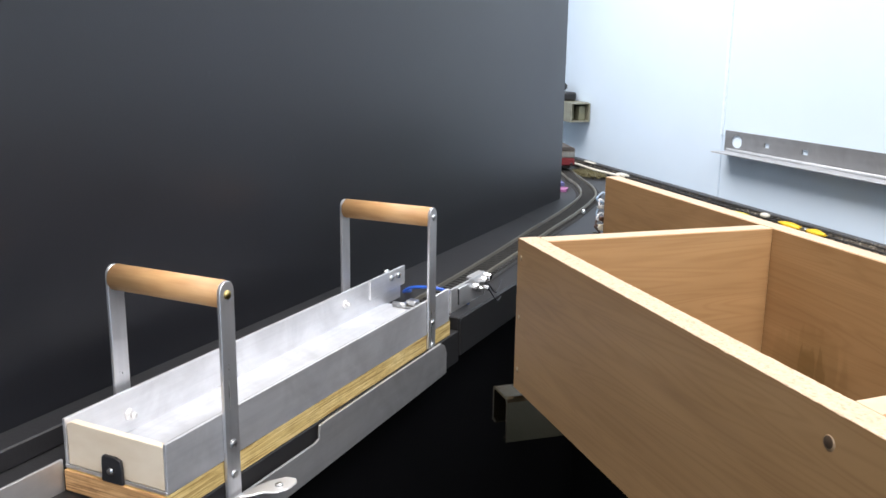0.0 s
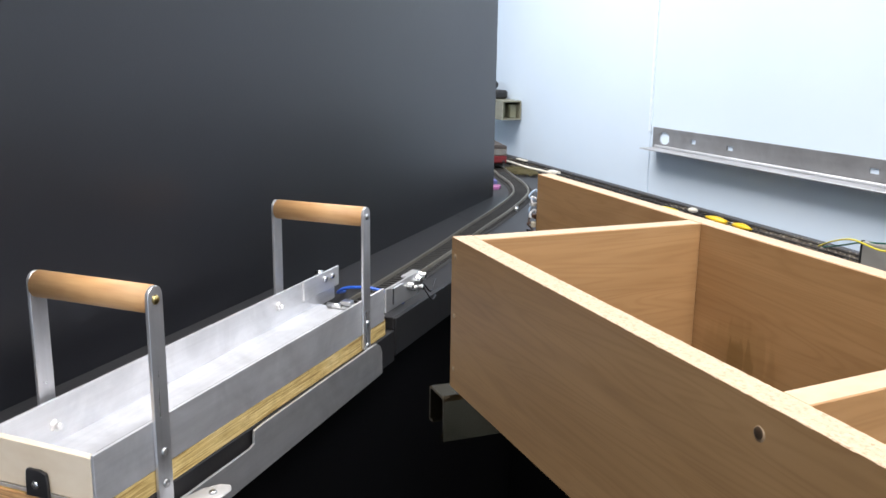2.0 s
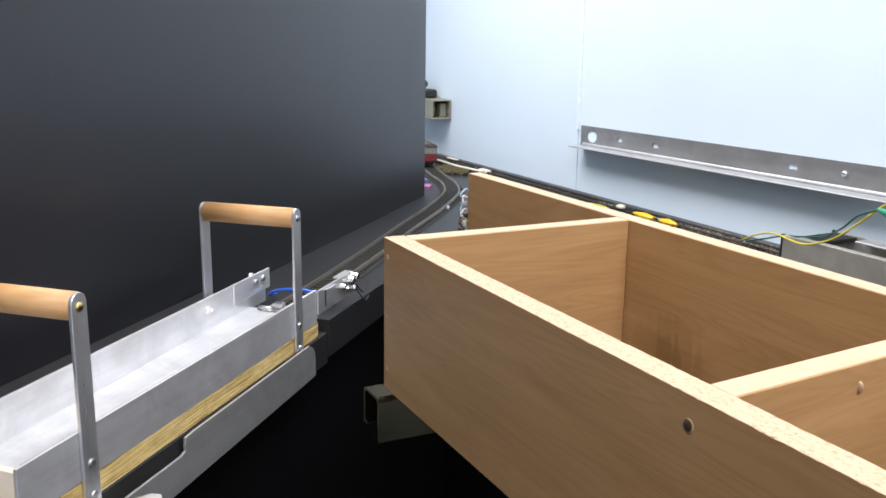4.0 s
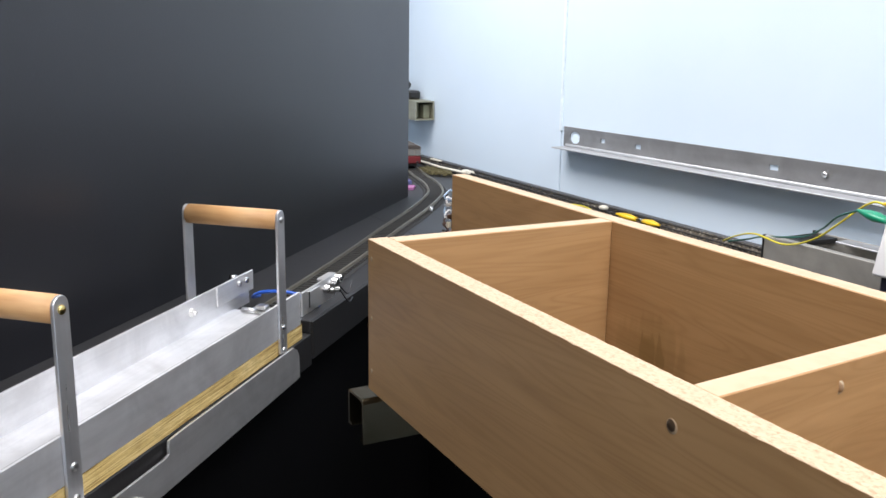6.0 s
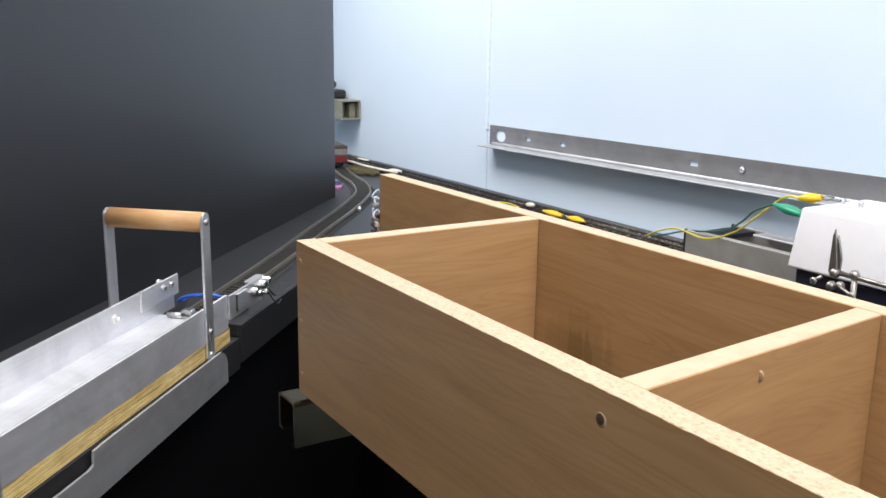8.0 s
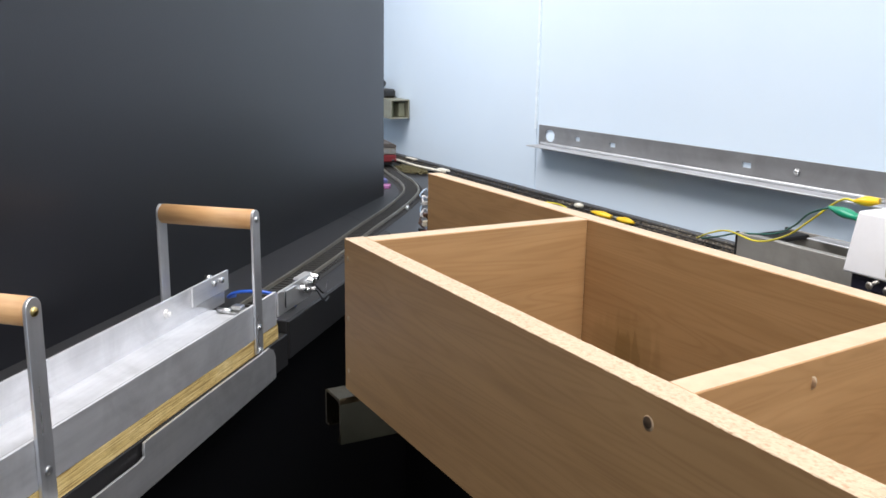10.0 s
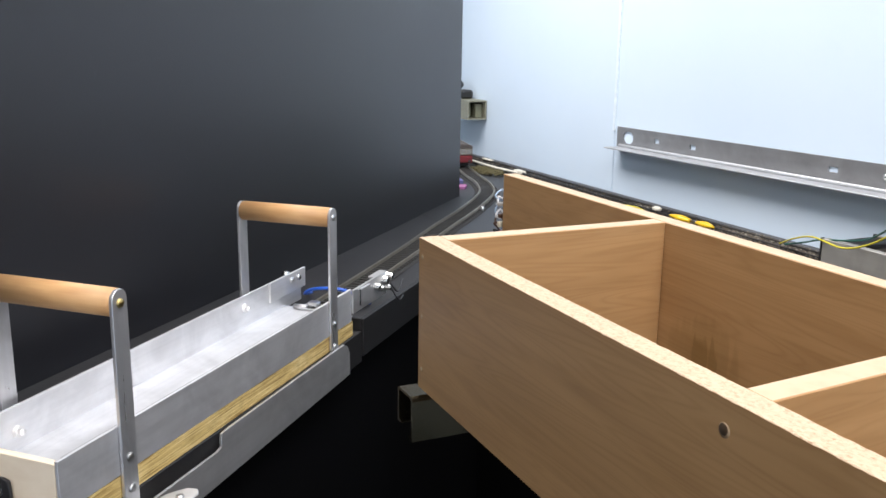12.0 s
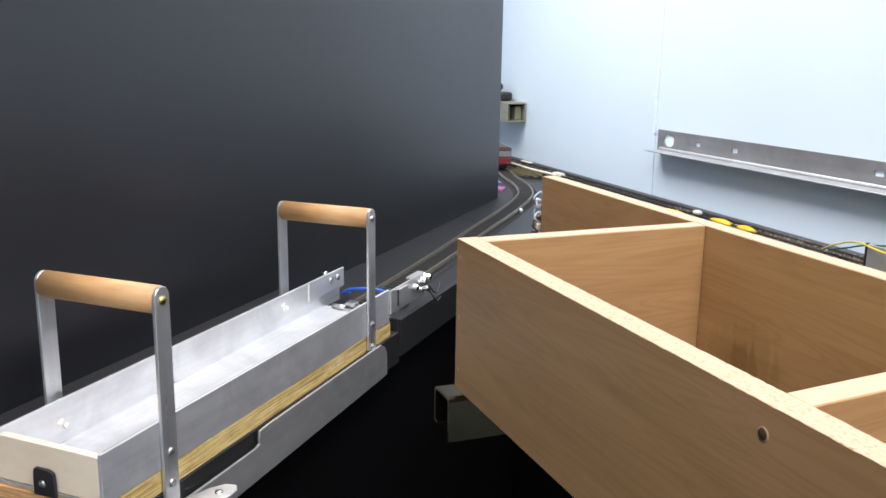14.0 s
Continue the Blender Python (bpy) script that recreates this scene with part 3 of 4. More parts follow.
def nut(bm, c, axis, r, h):
    a = Vector(axis)
    c = Vector(c)
    rod(bm, c, c + a * h, r, None, 6, 0.0004, 0, False)
    rod(bm, c + a * h, c + a * (h + 0.004), r * 0.5, None, 10)


for y, z in ((0.073, -0.0235), (0.4535, -0.016)):
    bm = bmesh.new()
    nut(bm, (-CW + 0.003, y, z), (1, 0, 0), 0.0060, 0.004)
    part("nut", bm, ZINC, left_wall)
# joiner at the far end of the far wall
bm = bmesh.new()
box(bm, (-CW + 0.003, 0.515, -0.026), (-CW + 0.006, CL + 0.008, 0.0018), 0.0006)
joiner = part("joiner_plate", bm, ALU, left_wall, "aluminium joining plate")
for y in (0.572, 0.592):
    bm = bmesh.new()
    rod(bm, (-CW + 0.006, y, -0.008), (-CW + 0.009, y, -0.008), 0.0045, 0.004, 12)
    part("bolt_head", bm, STEEL, joiner)
bm = bmesh.new()
rod(bm, (-CW - 0.008, 0.575, -0.002), (-CW, 0.575, -0.002), 0.005, None, 10)
part("bolt", bm, STEEL, left_wall)
# latch on the cassette floor
bm = bmesh.new()
box(bm, (-0.085, 0.545, -WH + 0.0043), (-0.040, 0.572, -WH + 0.007), 0.0008)
box(bm, (-0.075, 0.552, -WH + 0.007), (-0.060, 0.566, -WH + 0.014), 0.0015)
rod(bm, (-0.092, 0.548, -WH + 0.008), (-0.072, 0.548, -WH + 0.008), 0.0035)
part("latch", bm, STEEL, cas, "bright steel latch block")


def handle(y, screw_mat, foot):
    """Two flat posts outside the walls and a wooden grip between them."""
    h = new("handle")
    h.empty_display_size = 0.02
    h.parent = cas
    half = 0.0095
    for x0, x1, low in ((0.0005, 0.0040, foot), (-CW - 0.0115, -CW - 0.0080, -0.04)):
        bm = bmesh.new()
        arc = [(y + half * math.cos(a), 0.1085 + 0.0005 + half * math.sin(a)) for a in [math.pi * k / 8 for k in range(9)]]
        prism(bm, [(y - half, low), (y + half, low)] + arc, x0, x1, "x", 0.0005)
        part("post", bm, ALU_Z, h)
    bm = bmesh.new()
    rod(bm, (-CW - 0.0079, y, 0.1065), (0.0004, y, 0.1065), 0.0122, None, 28, 0.0012)
    part("grip", bm, DOWEL, h, "turned beech dowel grip")
    bm = bmesh.new()
    box(bm, (-CW - 0.0079, y - 0.007, -0.038), (-CW - 0.0001, y + 0.007, -0.010), 0.0006)
    part("spacer", bm, ALU_Z, h)
    for z, mt in ((0.1065, screw_mat), (-0.0306, STEEL), (-0.0600, STEEL)):
        bm = bmesh.new()
        rod(bm, (0.0040, y, z), (0.0056, y, z), 0.0042, 0.0036, 14)
        box(bm, (0.0054, y - 0.003, z - 0.0005), (0.0058, y + 0.003, z + 0.0005))
        part("screw", bm, mt, h)
    return h


handle(0.079, BRASS, -0.0865)
handle(0.4765, STEEL, -0.0632)

# ---- locating plates and bed under the cassette ----
bm = bmesh.new()
box(bm, (-0.119, -0.9, -0.1108), (-0.003, 0.565, -WH - 0.0215), 0.001, pose(0, 0, Z0))
solid("cassette_bed", bm, BLACK_BED, "black painted bed board under the cassette", "bed board")
bm = bmesh.new()
prism(bm, [(-0.45, -0.135), (0.500, -0.1105), (0.514, -0.1095), (0.5135, -0.080), (0.508, -0.070), (0.496, -0.0635), (0.230, -0.0655), (0.214, -0.0665), (0.2125, -0.074), (0.2125, -0.0805), (0.205, -0.0825), (-0.45, -0.0845)], 0.0002, 0.0030, "x", 0.0004)
solid("guide_plate", bm, ALU_PLATE, "bare aluminium guide plate with a stepped edge beside the cassette", "guide plate", pose(0, 0, Z0), "guide plates")
bm = bmesh.new()
prism(bm, [(-0.60, -0.135), (-0.002, -0.135), (-0.002, -0.0375), (-0.60, -0.034)], -0.1218, -0.1190, "x", 0.0004)
solid("guide_plate", bm, ALU_PLATE, "bare aluminium guide plate at the cassette's end", "guide plate", pose(0, 0, Z0), "guide plates")
# spoon-shaped clamp lever in front of the guide plate
lev = thing("clamp_lever", "bright aluminium clamp lever beside the cassette's front post", "clamp", pose(0, 0, Z0))
bm = bmesh.new()
prism(bm, [(0.0045, 0.078), (0.0045, 0.096), (0.010, 0.116), (0.020, 0.130), (0.030, 0.132), (0.036, 0.124), (0.036, 0.112), (0.030, 0.100), (0.020, 0.096), (0.013, 0.086)], -0.0835, -0.0810, "z", 0.0008)
part("blade", bm, ALU_PLATE, lev)
bm = bmesh.new()
box(bm, (0.0045, 0.05, -0.093), (0.018, 0.083, -0.0837), 0.002)
part("pivot_block", bm, DARK_STEEL, lev, "dark steel pivot block")
bm = bmesh.new()
rod(bm, (0.024, 0.113, -0.0810), (0.024, 0.113, -0.0795), 0.004, 0.0035, 12)
part("rivet", bm, STEEL, lev)

# ---- end plate and wiring at the track end ----
endp = thing("track_end_plate", "aluminium alignment plate with bolts where the track begins", "alignment plate", pose(0, 0, Z0))
bm = bmesh.new()
box(bm, (-0.0045, 0.5355, -0.034), (-0.0015, 0.645, -0.0015), 0.0005)
box(bm, (-0.016, 0.615, -0.006), (-0.0045, 0.655, -0.003), 0.0005)
part("plate", bm, ALU_PLATE, endp)
bm = bmesh.new()
box(bm, (-0.0015, 0.553, -0.026), (0.0015, 0.585, -0.004), 0.0006)
part("slide", bm, ALU_PLATE, endp)
bm = bmesh.new()
box(bm, (0.0001, 0.5515, -0.026), (0.0018, 0.5528, -0.004))
part("slot", bm, DARK_STEEL, endp)
for y, z, r in ((0.606, -0.014, 0.0055), (0.618, -0.020, 0.0045), (0.634, -0.012, 0.0068), (0.650, -0.010, 0.0062), (0.642, -0.024, 0.0045)):
    bm = bmesh.new()
    rod(bm, (-0.0045, y, z), (0.007, y, z), r, r * 0.85, 8, 0.0005, 0, False)
    part("bolt", bm, STEEL, endp)
bm = bmesh.new()
sweep(bm, smooth_line([(0.004, 0.648, -0.020), (0.008, 0.668, -0.036), (0.002, 0.700, -0.026)]), circle(0.0012))
sweep(bm, smooth_line([(0.004, 0.645, -0.022), (0.014, 0.655, -0.044), (0.010, 0.682, -0.046)]), circle(0.0012))
part("spring", bm, DARK_STEEL, endp, "thin dark wire spring")
bm = bmesh.new()
sweep(bm, smooth_line([(-0.118, 0.640, -0.044), (-0.108, 0.600, -0.034), (-0.085, 0.585, -0.021), (-0.05, 0.59, -0.019), (-0.025, 0.605, -0.030), (-0.02, 0.63, -0.047)]), circle(0.0024, 10))
solid("blue_wire", bm, BLUE_WIRE, "blue insulated feed wire looping over the shelf", "wire", pose(0, 0, Z0))

# ---- track ----
PATH = [(-0.066, 0.575), (-0.072, 0.75), (-0.082, 0.95), (-0.096, 1.15), (-0.108, 1.37), (-0.133, 1.58), (-0.182, 1.72), (-0.260, 1.86), (-0.312, 1.96), (-0.36, 2.05), (-0.42, 2.13), (-0.50, 2.22)]
line = smooth_line([(x, y, BASE + 0.0005) for x, y in PATH], 14)
track = thing("model_track", "model railway track with nickel rails on dark sleepers", "track")
GAUGE = 0.036
bm = bmesh.new()
sweep(bm, line, [(-0.031, 0.0), (0.031, 0.0), (0.028, 0.003), (-0.028, 0.003)], smooth=False)
part("track_bed", bm, BALLAST, track)
for s in (-1, 1):
    bm = bmesh.new()
    o = s * GAUGE / 2
    sweep(bm, line, [(o - 0.0026, 0.0052), (o + 0.0026, 0.0052), (o + 0.0016, 0.0100), (o - 0.0016, 0.0100)], smooth=False)
    part("rail", bm, RAIL_TOP, track)
sleeper_bm = bmesh.new()
box(sleeper_bm, (-0.0260, -0.0034, 0.003), (0.0260, 0.0034, 0.0054))
sleeper_mesh = mesh_of("sleeper", sleeper_bm, SLEEPER)
gone, step = 0.0, 0.0135
for a, b in zip(line, line[1:]):
    d = b - a
    while gone < d.length:
        p = a + d * (gone / d.length)
        s = new("sleeper", sleeper_mesh)
        s.parent = track
        s.matrix_basis = Matrix.Translation(p) @ pose(0, 0, 0, 0, 0, math.degrees(math.atan2(d.y, d.x)) - 90)
        gone += step
    gone -= d.length
bm = bmesh.new()
rod(bm, (-0.083, 1.385, BASE - 0.0003), (-0.083, 1.385, BASE + 0.012), 0.005, 0.004, 10)
solid("rail_stud", bm, STEEL, "small bright stud beside the track", "stud")

# ---- red railcar ----
car = thing("model_railcar", "crimson and grey-beige model railcar with grey roof on the track", "model train", pose(-0.322, 1.975, BASE + 0.0105, 0, 0, 31.0))
bm = bmesh.new()
box(bm, (-0.028, 0.0, 0.012), (0.028, 0.26, 0.034), 0.003)
part("lower_body", bm, RED_PAINT, car)
bm = bmesh.new()
box(bm, (-0.0276, 0.0005, 0.034), (0.0276, 0.2595, 0.055), 0.002)
upper = part("upper_body", bm, GREY_BAND, car)
bm = bmesh.new()
prism(bm, [(-0.0285, 0.055), (0.0285, 0.055), (0.026, 0.062), (0.015, 0.066), (-0.015, 0.066), (-0.026, 0.062)], -0.0008, 0.2608, "y", 0.0008)
part("roof", bm, GREY_ROOF, car)
for x in (-0.018, 0, 0.018):
    bm = bmesh.new()
    box(bm, (x - 0.0072, -0.0004, 0.0375), (x + 0.0072, 0.0006, 0.051), 0.0003)
    part("window", bm, PALE_GLASS, upper)
for k in range(6):
    bm = bmesh.new()
    box(bm, (0.0270, 0.014 + k * 0.041, 0.0375), (0.0280, 0.045 + k * 0.041, 0.051), 0.0003)
    part("window", bm, DARK_GLASS, upper)
for y in (0.045, 0.215):
    bm = bmesh.new()
    box(bm, (-0.019, y - 0.03, 0.002), (0.019, y + 0.03, 0.012), 0.0015)
    bogie = part("bogie", bm, BLACK_PLASTIC, car)
    for dy in (-0.018, 0.018):
        for x in (-1, 1):
            bm = bmesh.new()
            rod(bm, (x * 0.0165, y + dy, 0.0078), (x * 0.0198, y + dy, 0.0078), 0.0078, None, 14)
            part("wheel", bm, DARK_STEEL, bogie)
for x in (-0.016, 0.016):
    bm = bmesh.new()
    rod(bm, (x, 0, 0.018), (x, -0.009, 0.018), 0.002, 0.0042, 10)
    part("buffer", bm, DARK_STEEL, car)

# ---- things on the baseboard along the wall ----
BT = -0.2086                                               # baseboard top in the box's frame


def on_base(u, v, rz=0.0, lift=0.0):
    return BOXM @ pose(u, v, BT + lift, 0, 0, rz)


# old track bed along the wall, with grit
rng = random.Random(7)
bed = thing("old_track_bed", "weathered disused model track beside the wall", "track", BOXM)
bm = bmesh.new()
box(bm, (-2.3, 0.925, BT), (-0.42, 0.995, BT + 0.004), 0.001)
part("bed_strip", bm, BALLAST, bed)
for v in (0.945, 0.975):
    bm = bmesh.new()
    box(bm, (-2.3, v - 0.0016, BT + 0.004), (-0.42, v + 0.0016, BT + 0.0095), 0.0004)
    part("rail", bm, SLEEPER, bed)
old_bm = bmesh.new()
box(old_bm, (-0.0032, -0.0225, 0.004), (0.0032, 0.0225, 0.0064))
old_sleeper = mesh_of("sleeper", old_bm, SLEEPER)
for k in range(100):
    s = new("sleeper", old_sleeper)
    s.parent = bed
    s.matrix_basis = pose(-2.29 + k * 0.0187, 0.96, BT, 0, 0, rng.uniform(-2, 2))


def grit(name, label, mt, spots, n, seed):
    rnd = random.Random(seed)
    bm = bmesh.new()
    for _ in range(n):
        u0, u1, v0, v1 = rnd.choice(spots)
        r = rnd.uniform(0.0012, 0.0035)
        tmp = bmesh.new()
        bmesh.ops.create_icosphere(tmp, subdivisions=1, radius=r)
        tmp.transform(Matrix.Translation((rnd.uniform(u0, u1), rnd.uniform(v0, v1), BT + 0.004 + r * 0.4)) @ pose(0, 0, 0, rnd.uniform(0, 90), rnd.uniform(0, 90), 0) @ Matrix.Diagonal((1, rnd.uniform(0.6, 1), rnd.uniform(0.5, 0.9), 1)))
        merge(bm, tmp)
    return solid(name, bm, mt, label, "ballast", BOXM, kind="stuff")


grit("ballast_grit", "brown ballast grit scattered along the old track", BALLAST_GRIT, [(-2.2, -0.42, 0.922, 0.995), (-0.75, -0.45, 0.94, 0.992)], 1300, 3)
grit("pale_grit", "pale grit flecks among the ballast", PALE_GRIT, [(-0.70, -0.62, 0.96, 0.992), (-0.60, -0.46, 0.955, 0.992), (-1.05, -0.95, 0.94, 0.99), (-1.9, -1.5, 0.90, 0.99)], 260, 4)
bm = bmesh.new()
for _ in range(420):
    a, rr = rng.uniform(0, 6.28), rng.uniform(0, 1) ** 0.5
    ball_r = rng.uniform(0.002, 0.005)
    tmp = bmesh.new()
    bmesh.ops.create_icosphere(tmp, subdivisions=1, radius=ball_r)
    tmp.transform(Matrix.Translation((-1.615 + 0.085 * rr * math.cos(a), 0.875 + 0.035 * rr * math.sin(a), BT + 0.004 + rng.uniform(0, 0.006))) @ pose(0, 0, 0, rng.uniform(0, 90), rng.uniform(0, 90), 0) @ Matrix.Diagonal((1, 0.7, 0.6, 1)))
    merge(bm, tmp)
solid("scatter_scrub", bm, OLIVE, "olive scenic scatter clump beside the track", "scatter", BOXM, kind="stuff")
# rust-red timber strip and a pale sliver on the old track
bm = bmesh.new()
box(bm, (-0.16, -0.006, 0), (0.16, 0.006, 0.009), 0.0015)
solid("timber_strip", bm, TIMBER, "thin weathered timber strip lying beside the wall", "strip", on_base(-1.13, 0.912, -2))


def crocodile(name_wire, boot_mat, wire_mat, label, wire_label, boot_at, wire):
    """A crocodile clip in its soft boot, and the lead that runs from it; places in the box's frame."""
    a, b = Vector(boot_at[0]), Vector(boot_at[1])
    clip = thing("crocodile_clip", label, "clip", BOXM, "crocodile clips")
    d = (b - a)
    bm = bmesh.new()
    radii = (0.0026, 0.0044, 0.0092, 0.0098, 0.0066, 0.0058)
    at = (0.0, 0.10, 0.42, 0.62, 0.90, 1.0)
    side = d.cross(Vector((0, 0, 1))).normalized()
    top = side.cross(d).normalized()
    rings = [[bm.verts.new(a + d * t + side * (r * math.cos(6.2832 * k / 12)) + top * (0.72 * r * math.sin(6.2832 * k / 12))) for k in range(12)] for t, r in zip(at, radii)]
    for p, q in zip(rings, rings[1:]):
        for k in range(12):
            bm.faces.new((p[k], p[(k + 1) % 12], q[(k + 1) % 12], q[k])).smooth = True
    bm.faces.new(rings[0])
    bm.faces.new(rings[-1][::-1])
    part("boot", bm, boot_mat, clip)
    bm = bmesh.new()
    dn = d.normalized()
    for sgn in (-1, 1):
        sweep(bm, [b + top * 0.0015 * sgn, b + dn * 0.008 + top * 0.0030 * sgn, b + dn * 0.017 + top * 0.0006 * sgn], [(-0.0022, -0.0007), (0.0022, -0.0007), (0.0022, 0.0007), (-0.0022, 0.0007)], smooth=False)
    part("jaws", bm, STEEL, clip, "bright steel jaws")
    if wire:
        bm = bmesh.new()
        sweep(bm, smooth_line([*wire, a + d * 0.03], 10), circle(0.0015, 8))
        solid(name_wire, bm, wire_mat, wire_label, "wire", BOXM)


crocodile("test_lead", YELLOW_BOOT, YELLOW_PVC, "yellow crocodile clip lying on the dark baseboard", "", ((-0.850, 0.930, BT + 0.013), (-0.792, 0.938, BT + 0.010)), None)
crocodile("test_lead", YELLOW_BOOT, YELLOW_PVC, "yellow crocodile clip lying on the dark baseboard", "", ((-0.715, 0.934, BT + 0.012), (-0.772, 0.940, BT + 0.010)), None)
bm = bmesh.new()
ball(bm, (0, 0, 0.006), 0.010, 0, (1.2, 0.8, 0.6))
solid("cream_connector", bm, CREAM_CABLE, "small cream plastic connector on the baseboard", "connector", on_base(-0.915, 0.945, 20, 0.008))

# galvanised channel on the baseboard, open above
tray = thing("cable_channel", "grey galvanised channel lying open side up on the baseboard", "channel", BOXM)
bm = bmesh.new()
u0, u1 = -0.385, 0.75
box(bm, (u0, 0.875, BT), (u1, 0.878, -0.147), 0.0006)
box(bm, (u0, 0.878, BT), (u1, 0.997, BT + 0.003), 0.0006)
box(bm, (u0, 0.994, BT + 0.003), (u1, 0.997, -0.150), 0.0006)
box(bm, (u0, 0.878, -0.150), (u1, 0.890, -0.147), 0.0005)
part("channel", bm, TRAY_GREY, tray)
bm = bmesh.new()
box(bm, (u0 + 0.002, 0.879, -0.160), (u0 + 0.05, 0.993, -0.152), 0.001)
part("end_cap", bm, BLACK_PLASTIC, tray, "black plastic end piece")
bm = bmesh.new()
box(bm, (u0 - 0.0025, 0.8735, BT), (u0 - 0.0002, 0.8800, -0.1455))
box(bm, (u0 - 0.0025, 0.9925, BT), (u0 - 0.0002, 0.9985, -0.1485))
box(bm, (u0 - 0.0025, 0.8802, BT), (u0 - 0.0002, 0.9923, BT + 0.005))
part("end_edging", bm, BLACK_PLASTIC, tray, "black edging on the cut end")
bm = bmesh.new()
box(bm, (u0 + 0.07, 0.962, -0.1535), (u1, 0.9938, -0.1505), 0.0006)
part("inner_lip", bm, LEDGE_GREY, tray, "bright folded inner lip")

# white power controller with dark base
psu = thing("power_controller", "white plastic power controller with dark navy base", "controller", BOXM)
bm = bmesh.new()
box(bm, (-0.055, 0.728, BT), (0.165, 0.868, -0.121), 0.004)
part("base", bm, NAVY_PLASTIC, psu, "dark navy plastic base")
bm = bmesh.new()
tmp = bmesh.new()
bmesh.ops.create_cube(tmp, size=1.0)
for v in tmp.verts:
    hi = v.co.z > 0
    k = 0.0 if not hi else 0.010
    v.co = Vector((-0.062 + k if v.co.x < 0 else 0.172 - k, 0.720 + k * 0.5 if v.co.y < 0 else 0.874 - k, -0.041 if hi else -0.122))
bmesh.ops.bevel(tmp, geom=tmp.edges[:], offset=0.004, segments=3, affect="EDGES", profile=0.6)
merge(bm, tmp, 0, True)
part("lid", bm, WHITE_PLASTIC, psu)
bm = bmesh.new()
rod(bm, (0.045, 0.80, -0.041), (0.045, 0.80, -0.026), 0.012, 0.010, 20, 0.001)
box(bm, (0.0435, 0.789, -0.026), (0.0465, 0.801, -0.0245), 0.0003)
part("knob", bm, BLACK_PLASTIC, psu, "black control knob")
for u, mt in ((-0.045, GREEN_PVC), (-0.018, YELLOW_BOOT)):
    bm = bmesh.new()
    rod(bm, (u, 0.80, -0.041), (u, 0.80, -0.034), 0.0035, None, 12)
    part("terminal_post", bm, STEEL, psu)

crocodile("green_test_lead", GREEN_PVC, DARK_GREEN, "green crocodile clip gripping the white controller's terminal", "dark green test lead draped over the channel",
          ((-0.142, 0.785, -0.0560), (-0.082, 0.770, -0.0600)), [(-0.53, 0.940, BT + 0.016), (-0.46, 0.915, -0.172), (-0.395, 0.885, -0.152), (-0.300, 0.865, -0.132), (-0.235, 0.83, -0.104), (-0.185, 0.80, -0.074)])
crocodile("yellow_test_lead", YELLOW_BOOT, YELLOW_PVC, "yellow crocodile clip on top of the white controller", "yellow test lead draped over the channel",
          ((-0.108, 0.79, -0.0425), (-0.074, 0.797, -0.0378)), [(-0.56, 0.958, BT + 0.010), (-0.49, 0.92, -0.172), (-0.41, 0.88, -0.150), (-0.320, 0.85, -0.147), (-0.240, 0.82, -0.120), (-0.185, 0.80, -0.086), (-0.150, 0.80, -0.056), (-0.126, 0.795, -0.043)])

# helping-hand stand with an upright clip
hand = thing("clip_stand", "steel soldering stand with an upright crocodile clip", "clip stand", BOXM @ pose(-0.002, 0, 0.006))
bm = bmesh.new()
rod(bm, (0.075, 0.665, BT - 0.006), (0.075, 0.665, BT + 0.012), 0.028, 0.025, 28, 0.002)
part("foot", bm, DARK_STEEL, hand, "heavy dark cast foot")
bm = bmesh.new()
rod(bm, (0.075, 0.665, BT + 0.012), (0.075, 0.665, -0.098), 0.0035)
part("pillar", bm, TOOL_STEEL, hand)
bm = bmesh.new()
rod(bm, (0.05, 0.662, -0.103), (0.16, 0.668, -0.108), 0.003)
part("arm", bm, TOOL_STEEL, hand)
for p, r in (((0.052, 0.660, -0.104), 0.0066), ((0.064, 0.655, -0.116), 0.0056), ((0.075, 0.664, -0.102), 0.0062), ((0.048, 0.662, -0.121), 0.0062)):
    bm = bmesh.new()
    ball(bm, p, r)
    part("ball_joint", bm, TOOL_STEEL, hand)
for p, q in (((0.066, 0.648, -0.114), (0.085, 0.646, -0.122)), ((0.042, 0.65, -0.109), (0.034, 0.646, -0.116))):
    bm = bmesh.new()
    rod(bm, p, q, 0.0022)
    ball(bm, q, 0.0048, 0, (1, 0.5, 1))
    part("wing_screw", bm, TOOL_STEEL, hand)
bm = bmesh.new()
prism(bm, [(0.0445, -0.104), (0.0555, -0.104), (0.0545, -0.088), (0.0500, -0.062), (0.0480, -0.051), (0.0458, -0.060), (0.0450, -0.088)], 0.657, 0.6605, "y", 0.0006)
prism(bm, [(0.0455, -0.104), (0.0565, -0.104), (0.0575, -0.086), (0.0515, -0.064), (0.0490, -0.058)], 0.6615, 0.665, "y", 0.0006)
part("clip_jaws", bm, TOOL_STEEL, hand, "toothed steel clip jaws")

# cream cable lying from the railcar to the box's far board
bm = bmesh.new()
sweep(bm, smooth_line([(-1.84, 0.935, BT + 0.006), (-1.76, 0.918, BT + 0.011), (-1.68, 0.905, BT + 0.014), (-1.63, 0.908, BT + 0.013), (-1.58, 0.922, BT + 0.011), (-1.545, 0.937, BT + 0.008)], 10), circle(0.0035, 8))
solid("cream_cable", bm, CREAM_CABLE, "cream mains cable lying across the baseboard", "cable", BOXM)
bm = bmesh.new()
box(bm, (-0.022, -0.010, 0), (0.022, 0.010, 0.012), 0.004, None, 0, 2)
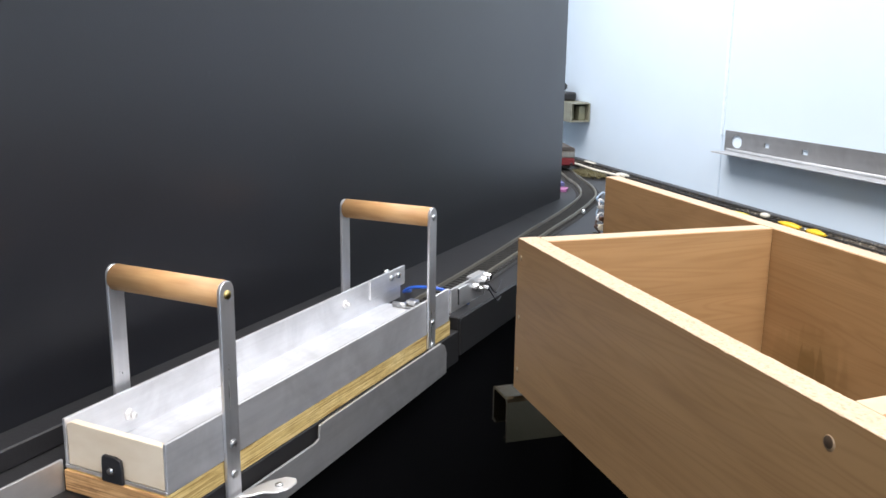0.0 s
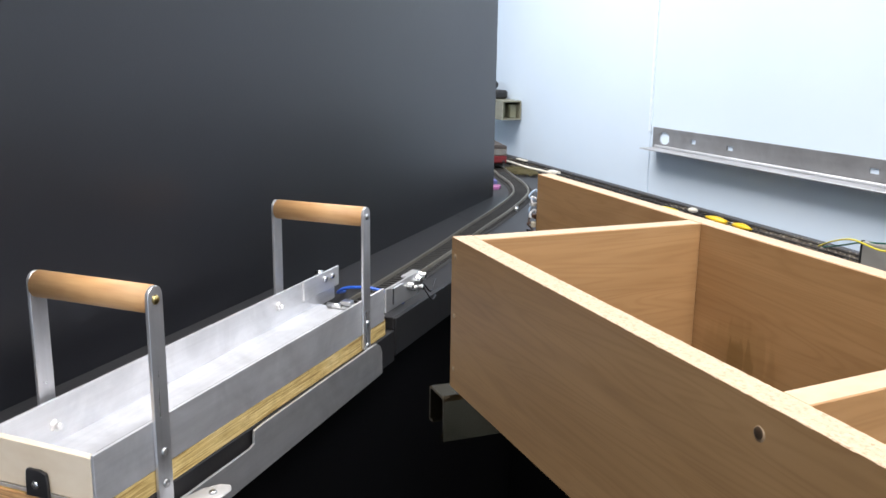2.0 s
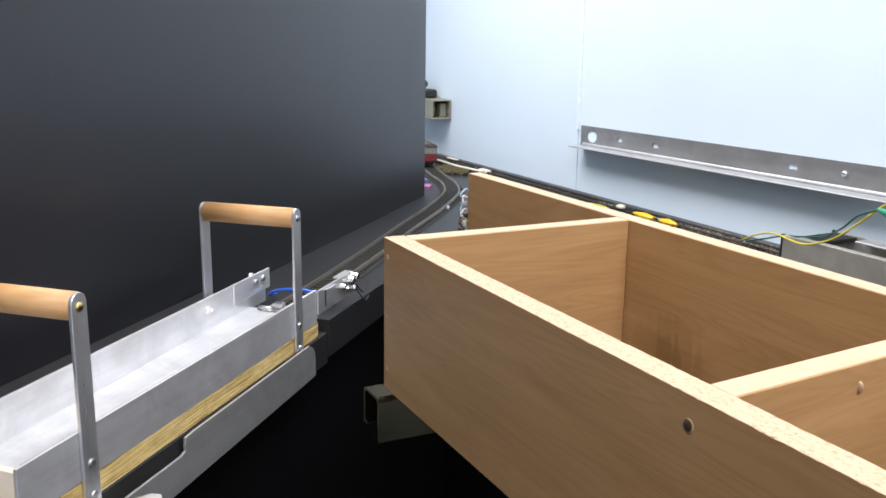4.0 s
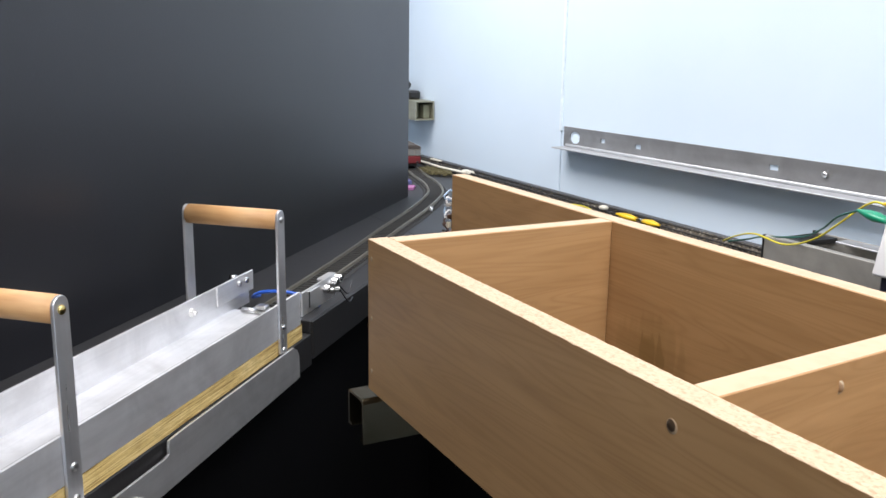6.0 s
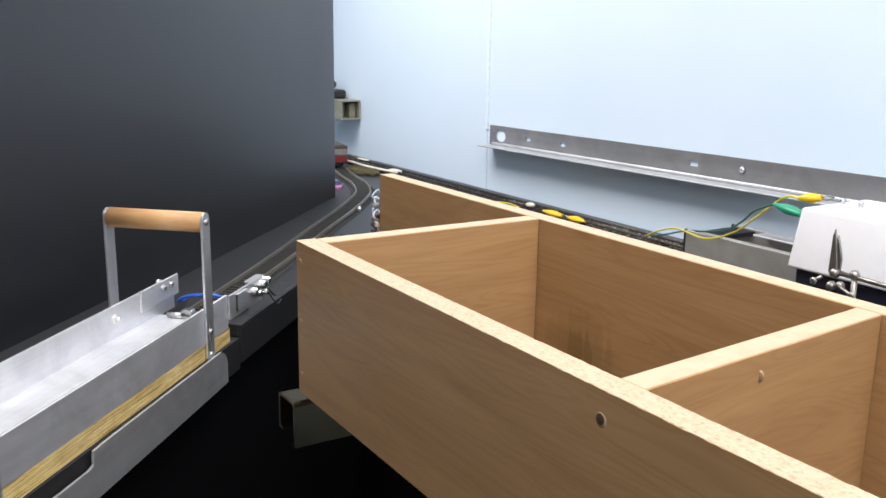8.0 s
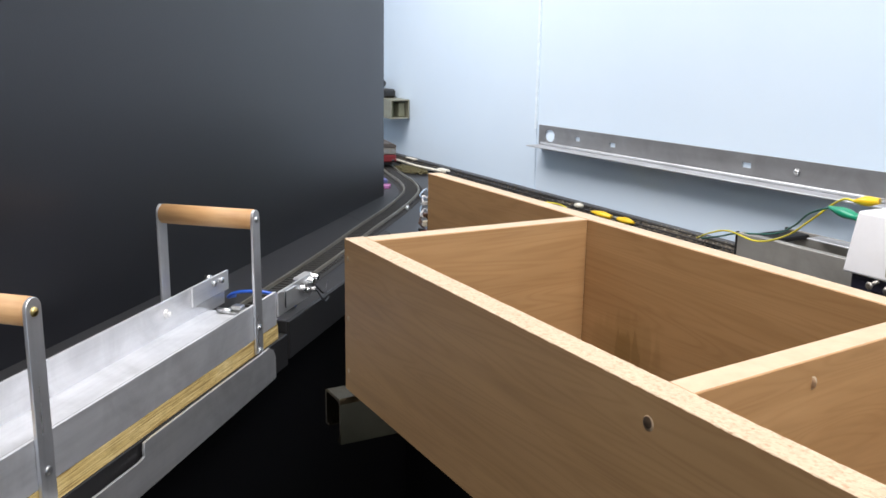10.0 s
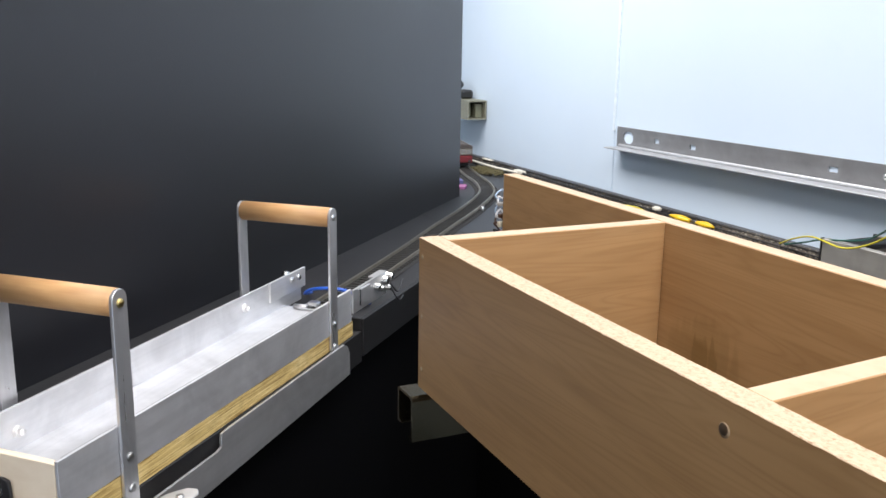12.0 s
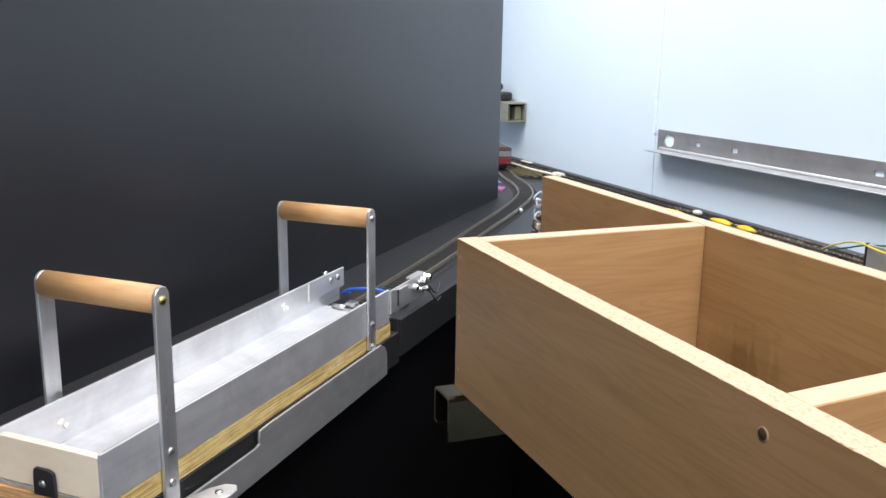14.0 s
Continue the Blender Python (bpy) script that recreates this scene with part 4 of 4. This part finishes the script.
solid("cream_connector", bm, CREAM_CABLE, "small cream plastic connector on the baseboard", "connector", on_base(-1.550, 0.948, 0, 0.002))
bm = bmesh.new()
box(bm, (-0.03, -0.006, 0), (0.03, 0.006, 0.004), 0.001)
solid("pale_sliver", bm, CREAM_CABLE, "pale timber sliver lying on the old track", "sliver", on_base(-1.80, 0.972, 0, 0.010))

# cards behind the backscene's end
bm = bmesh.new()
box(bm, (-0.03, -0.04, 0), (0.03, 0.04, 0.010), 0.001)
solid("violet_packet", bm, VIOLET, "violet card packet lying behind the track", "packet", pose(-0.292, 1.765, BASE - 0.0006, 0, 0, 30))
bm = bmesh.new()
box(bm, (-0.025, -0.018, 0), (0.025, 0.018, 0.008), 0.001)
solid("magenta_packet", bm, MAGENTA, "magenta card packet lying behind the track", "packet", pose(-0.240, 1.67, BASE - 0.0006, 0, 0, 10))

# wiring at the end of the box's long board
wb = thing("wiring_block", "cluttered terminal strip with pale wires and small connectors", "wiring", BOXM)
bm = bmesh.new()
box(bm, (-0.3125, 0.243, -0.155), (-0.3065, 0.275, -0.030), 0.001)
part("backplate", bm, BLACK_PLASTIC, wb)
rnd = random.Random(31)
for k, (w, mt) in enumerate(((-0.040, TERMINAL), (-0.055, BROWN_CLUTTER), (-0.066, CREAM_PAINT), (-0.078, RED_PAINT), (-0.088, BROWN_CLUTTER), (-0.100, BLACK_PLASTIC), (-0.112, TERMINAL))):
    bm = bmesh.new()
    a, h = rnd.uniform(0.003, 0.009), rnd.uniform(0.0022, 0.0042)
    v = 0.2395 - rnd.uniform(0.000, 0.008)
    box(bm, (-0.3135 - a, v, w - h), (-0.3126, 0.250, w + h), 0.001)
    t = part("terminal", bm, mt, wb)
    bm = bmesh.new()
    rod(bm, (-0.3165, v + 0.0001, w), (-0.3165, v - 0.0010, w), 0.0010, None, 8)
    part("terminal_screw", bm, STEEL, t)
bm = bmesh.new()
for lo, hi in (((-0.3220, 0.236, -0.128), (-0.3130, 0.246, -0.1255)), ((-0.3220, 0.236, -0.1435), (-0.3130, 0.246, -0.141)), ((-0.3245, 0.236, -0.1435), (-0.3222, 0.246, -0.1255))):
    box(bm, lo, hi, 0.0005)
part("bracket", bm, CREAM_PAINT, wb, "small pale angle bracket")
for k, mt in enumerate((LIGHT_BLUE, WHITE_PLASTIC, LIGHT_BLUE, WHITE_PLASTIC, BROWN_CLUTTER, BROWN_CLUTTER, BLACK_PLASTIC, WIRE_RED, BLACK_PLASTIC)):
    bm = bmesh.new()
    w = -0.026 - k * 0.0085
    out, drop, d = rnd.uniform(0.0, 0.006), rnd.uniform(0.008, 0.020), rnd.uniform(-0.006, 0.006)
    sweep(bm, smooth_line([(-0.313, 0.246, w), (-0.316 - out * 0.6, 0.238 + d, w + 0.004), (-0.314 - out, 0.240 - d, w - drop * 0.4), (-0.318 - out * 0.5, 0.252 + d, w - drop), (-0.3128, 0.258, w - drop * 1.2)], 7), circle(0.0012 if k < 5 else 0.0010, 7))
    part("wire", bm, mt, wb)

# yellow lead beside the old track
bm = bmesh.new()
sweep(bm, smooth_line([(-1.03, 0.895, BT + 0.006), (-0.985, 0.910, BT + 0.012), (-0.94, 0.915, BT + 0.013), (-0.90, 0.905, BT + 0.010), (-0.87, 0.890, BT + 0.006)], 8), circle(0.0016, 8))
solid("yellow_lead", bm, YELLOW_PVC, "short thin yellow lead lying on the baseboard", "wire", BOXM)
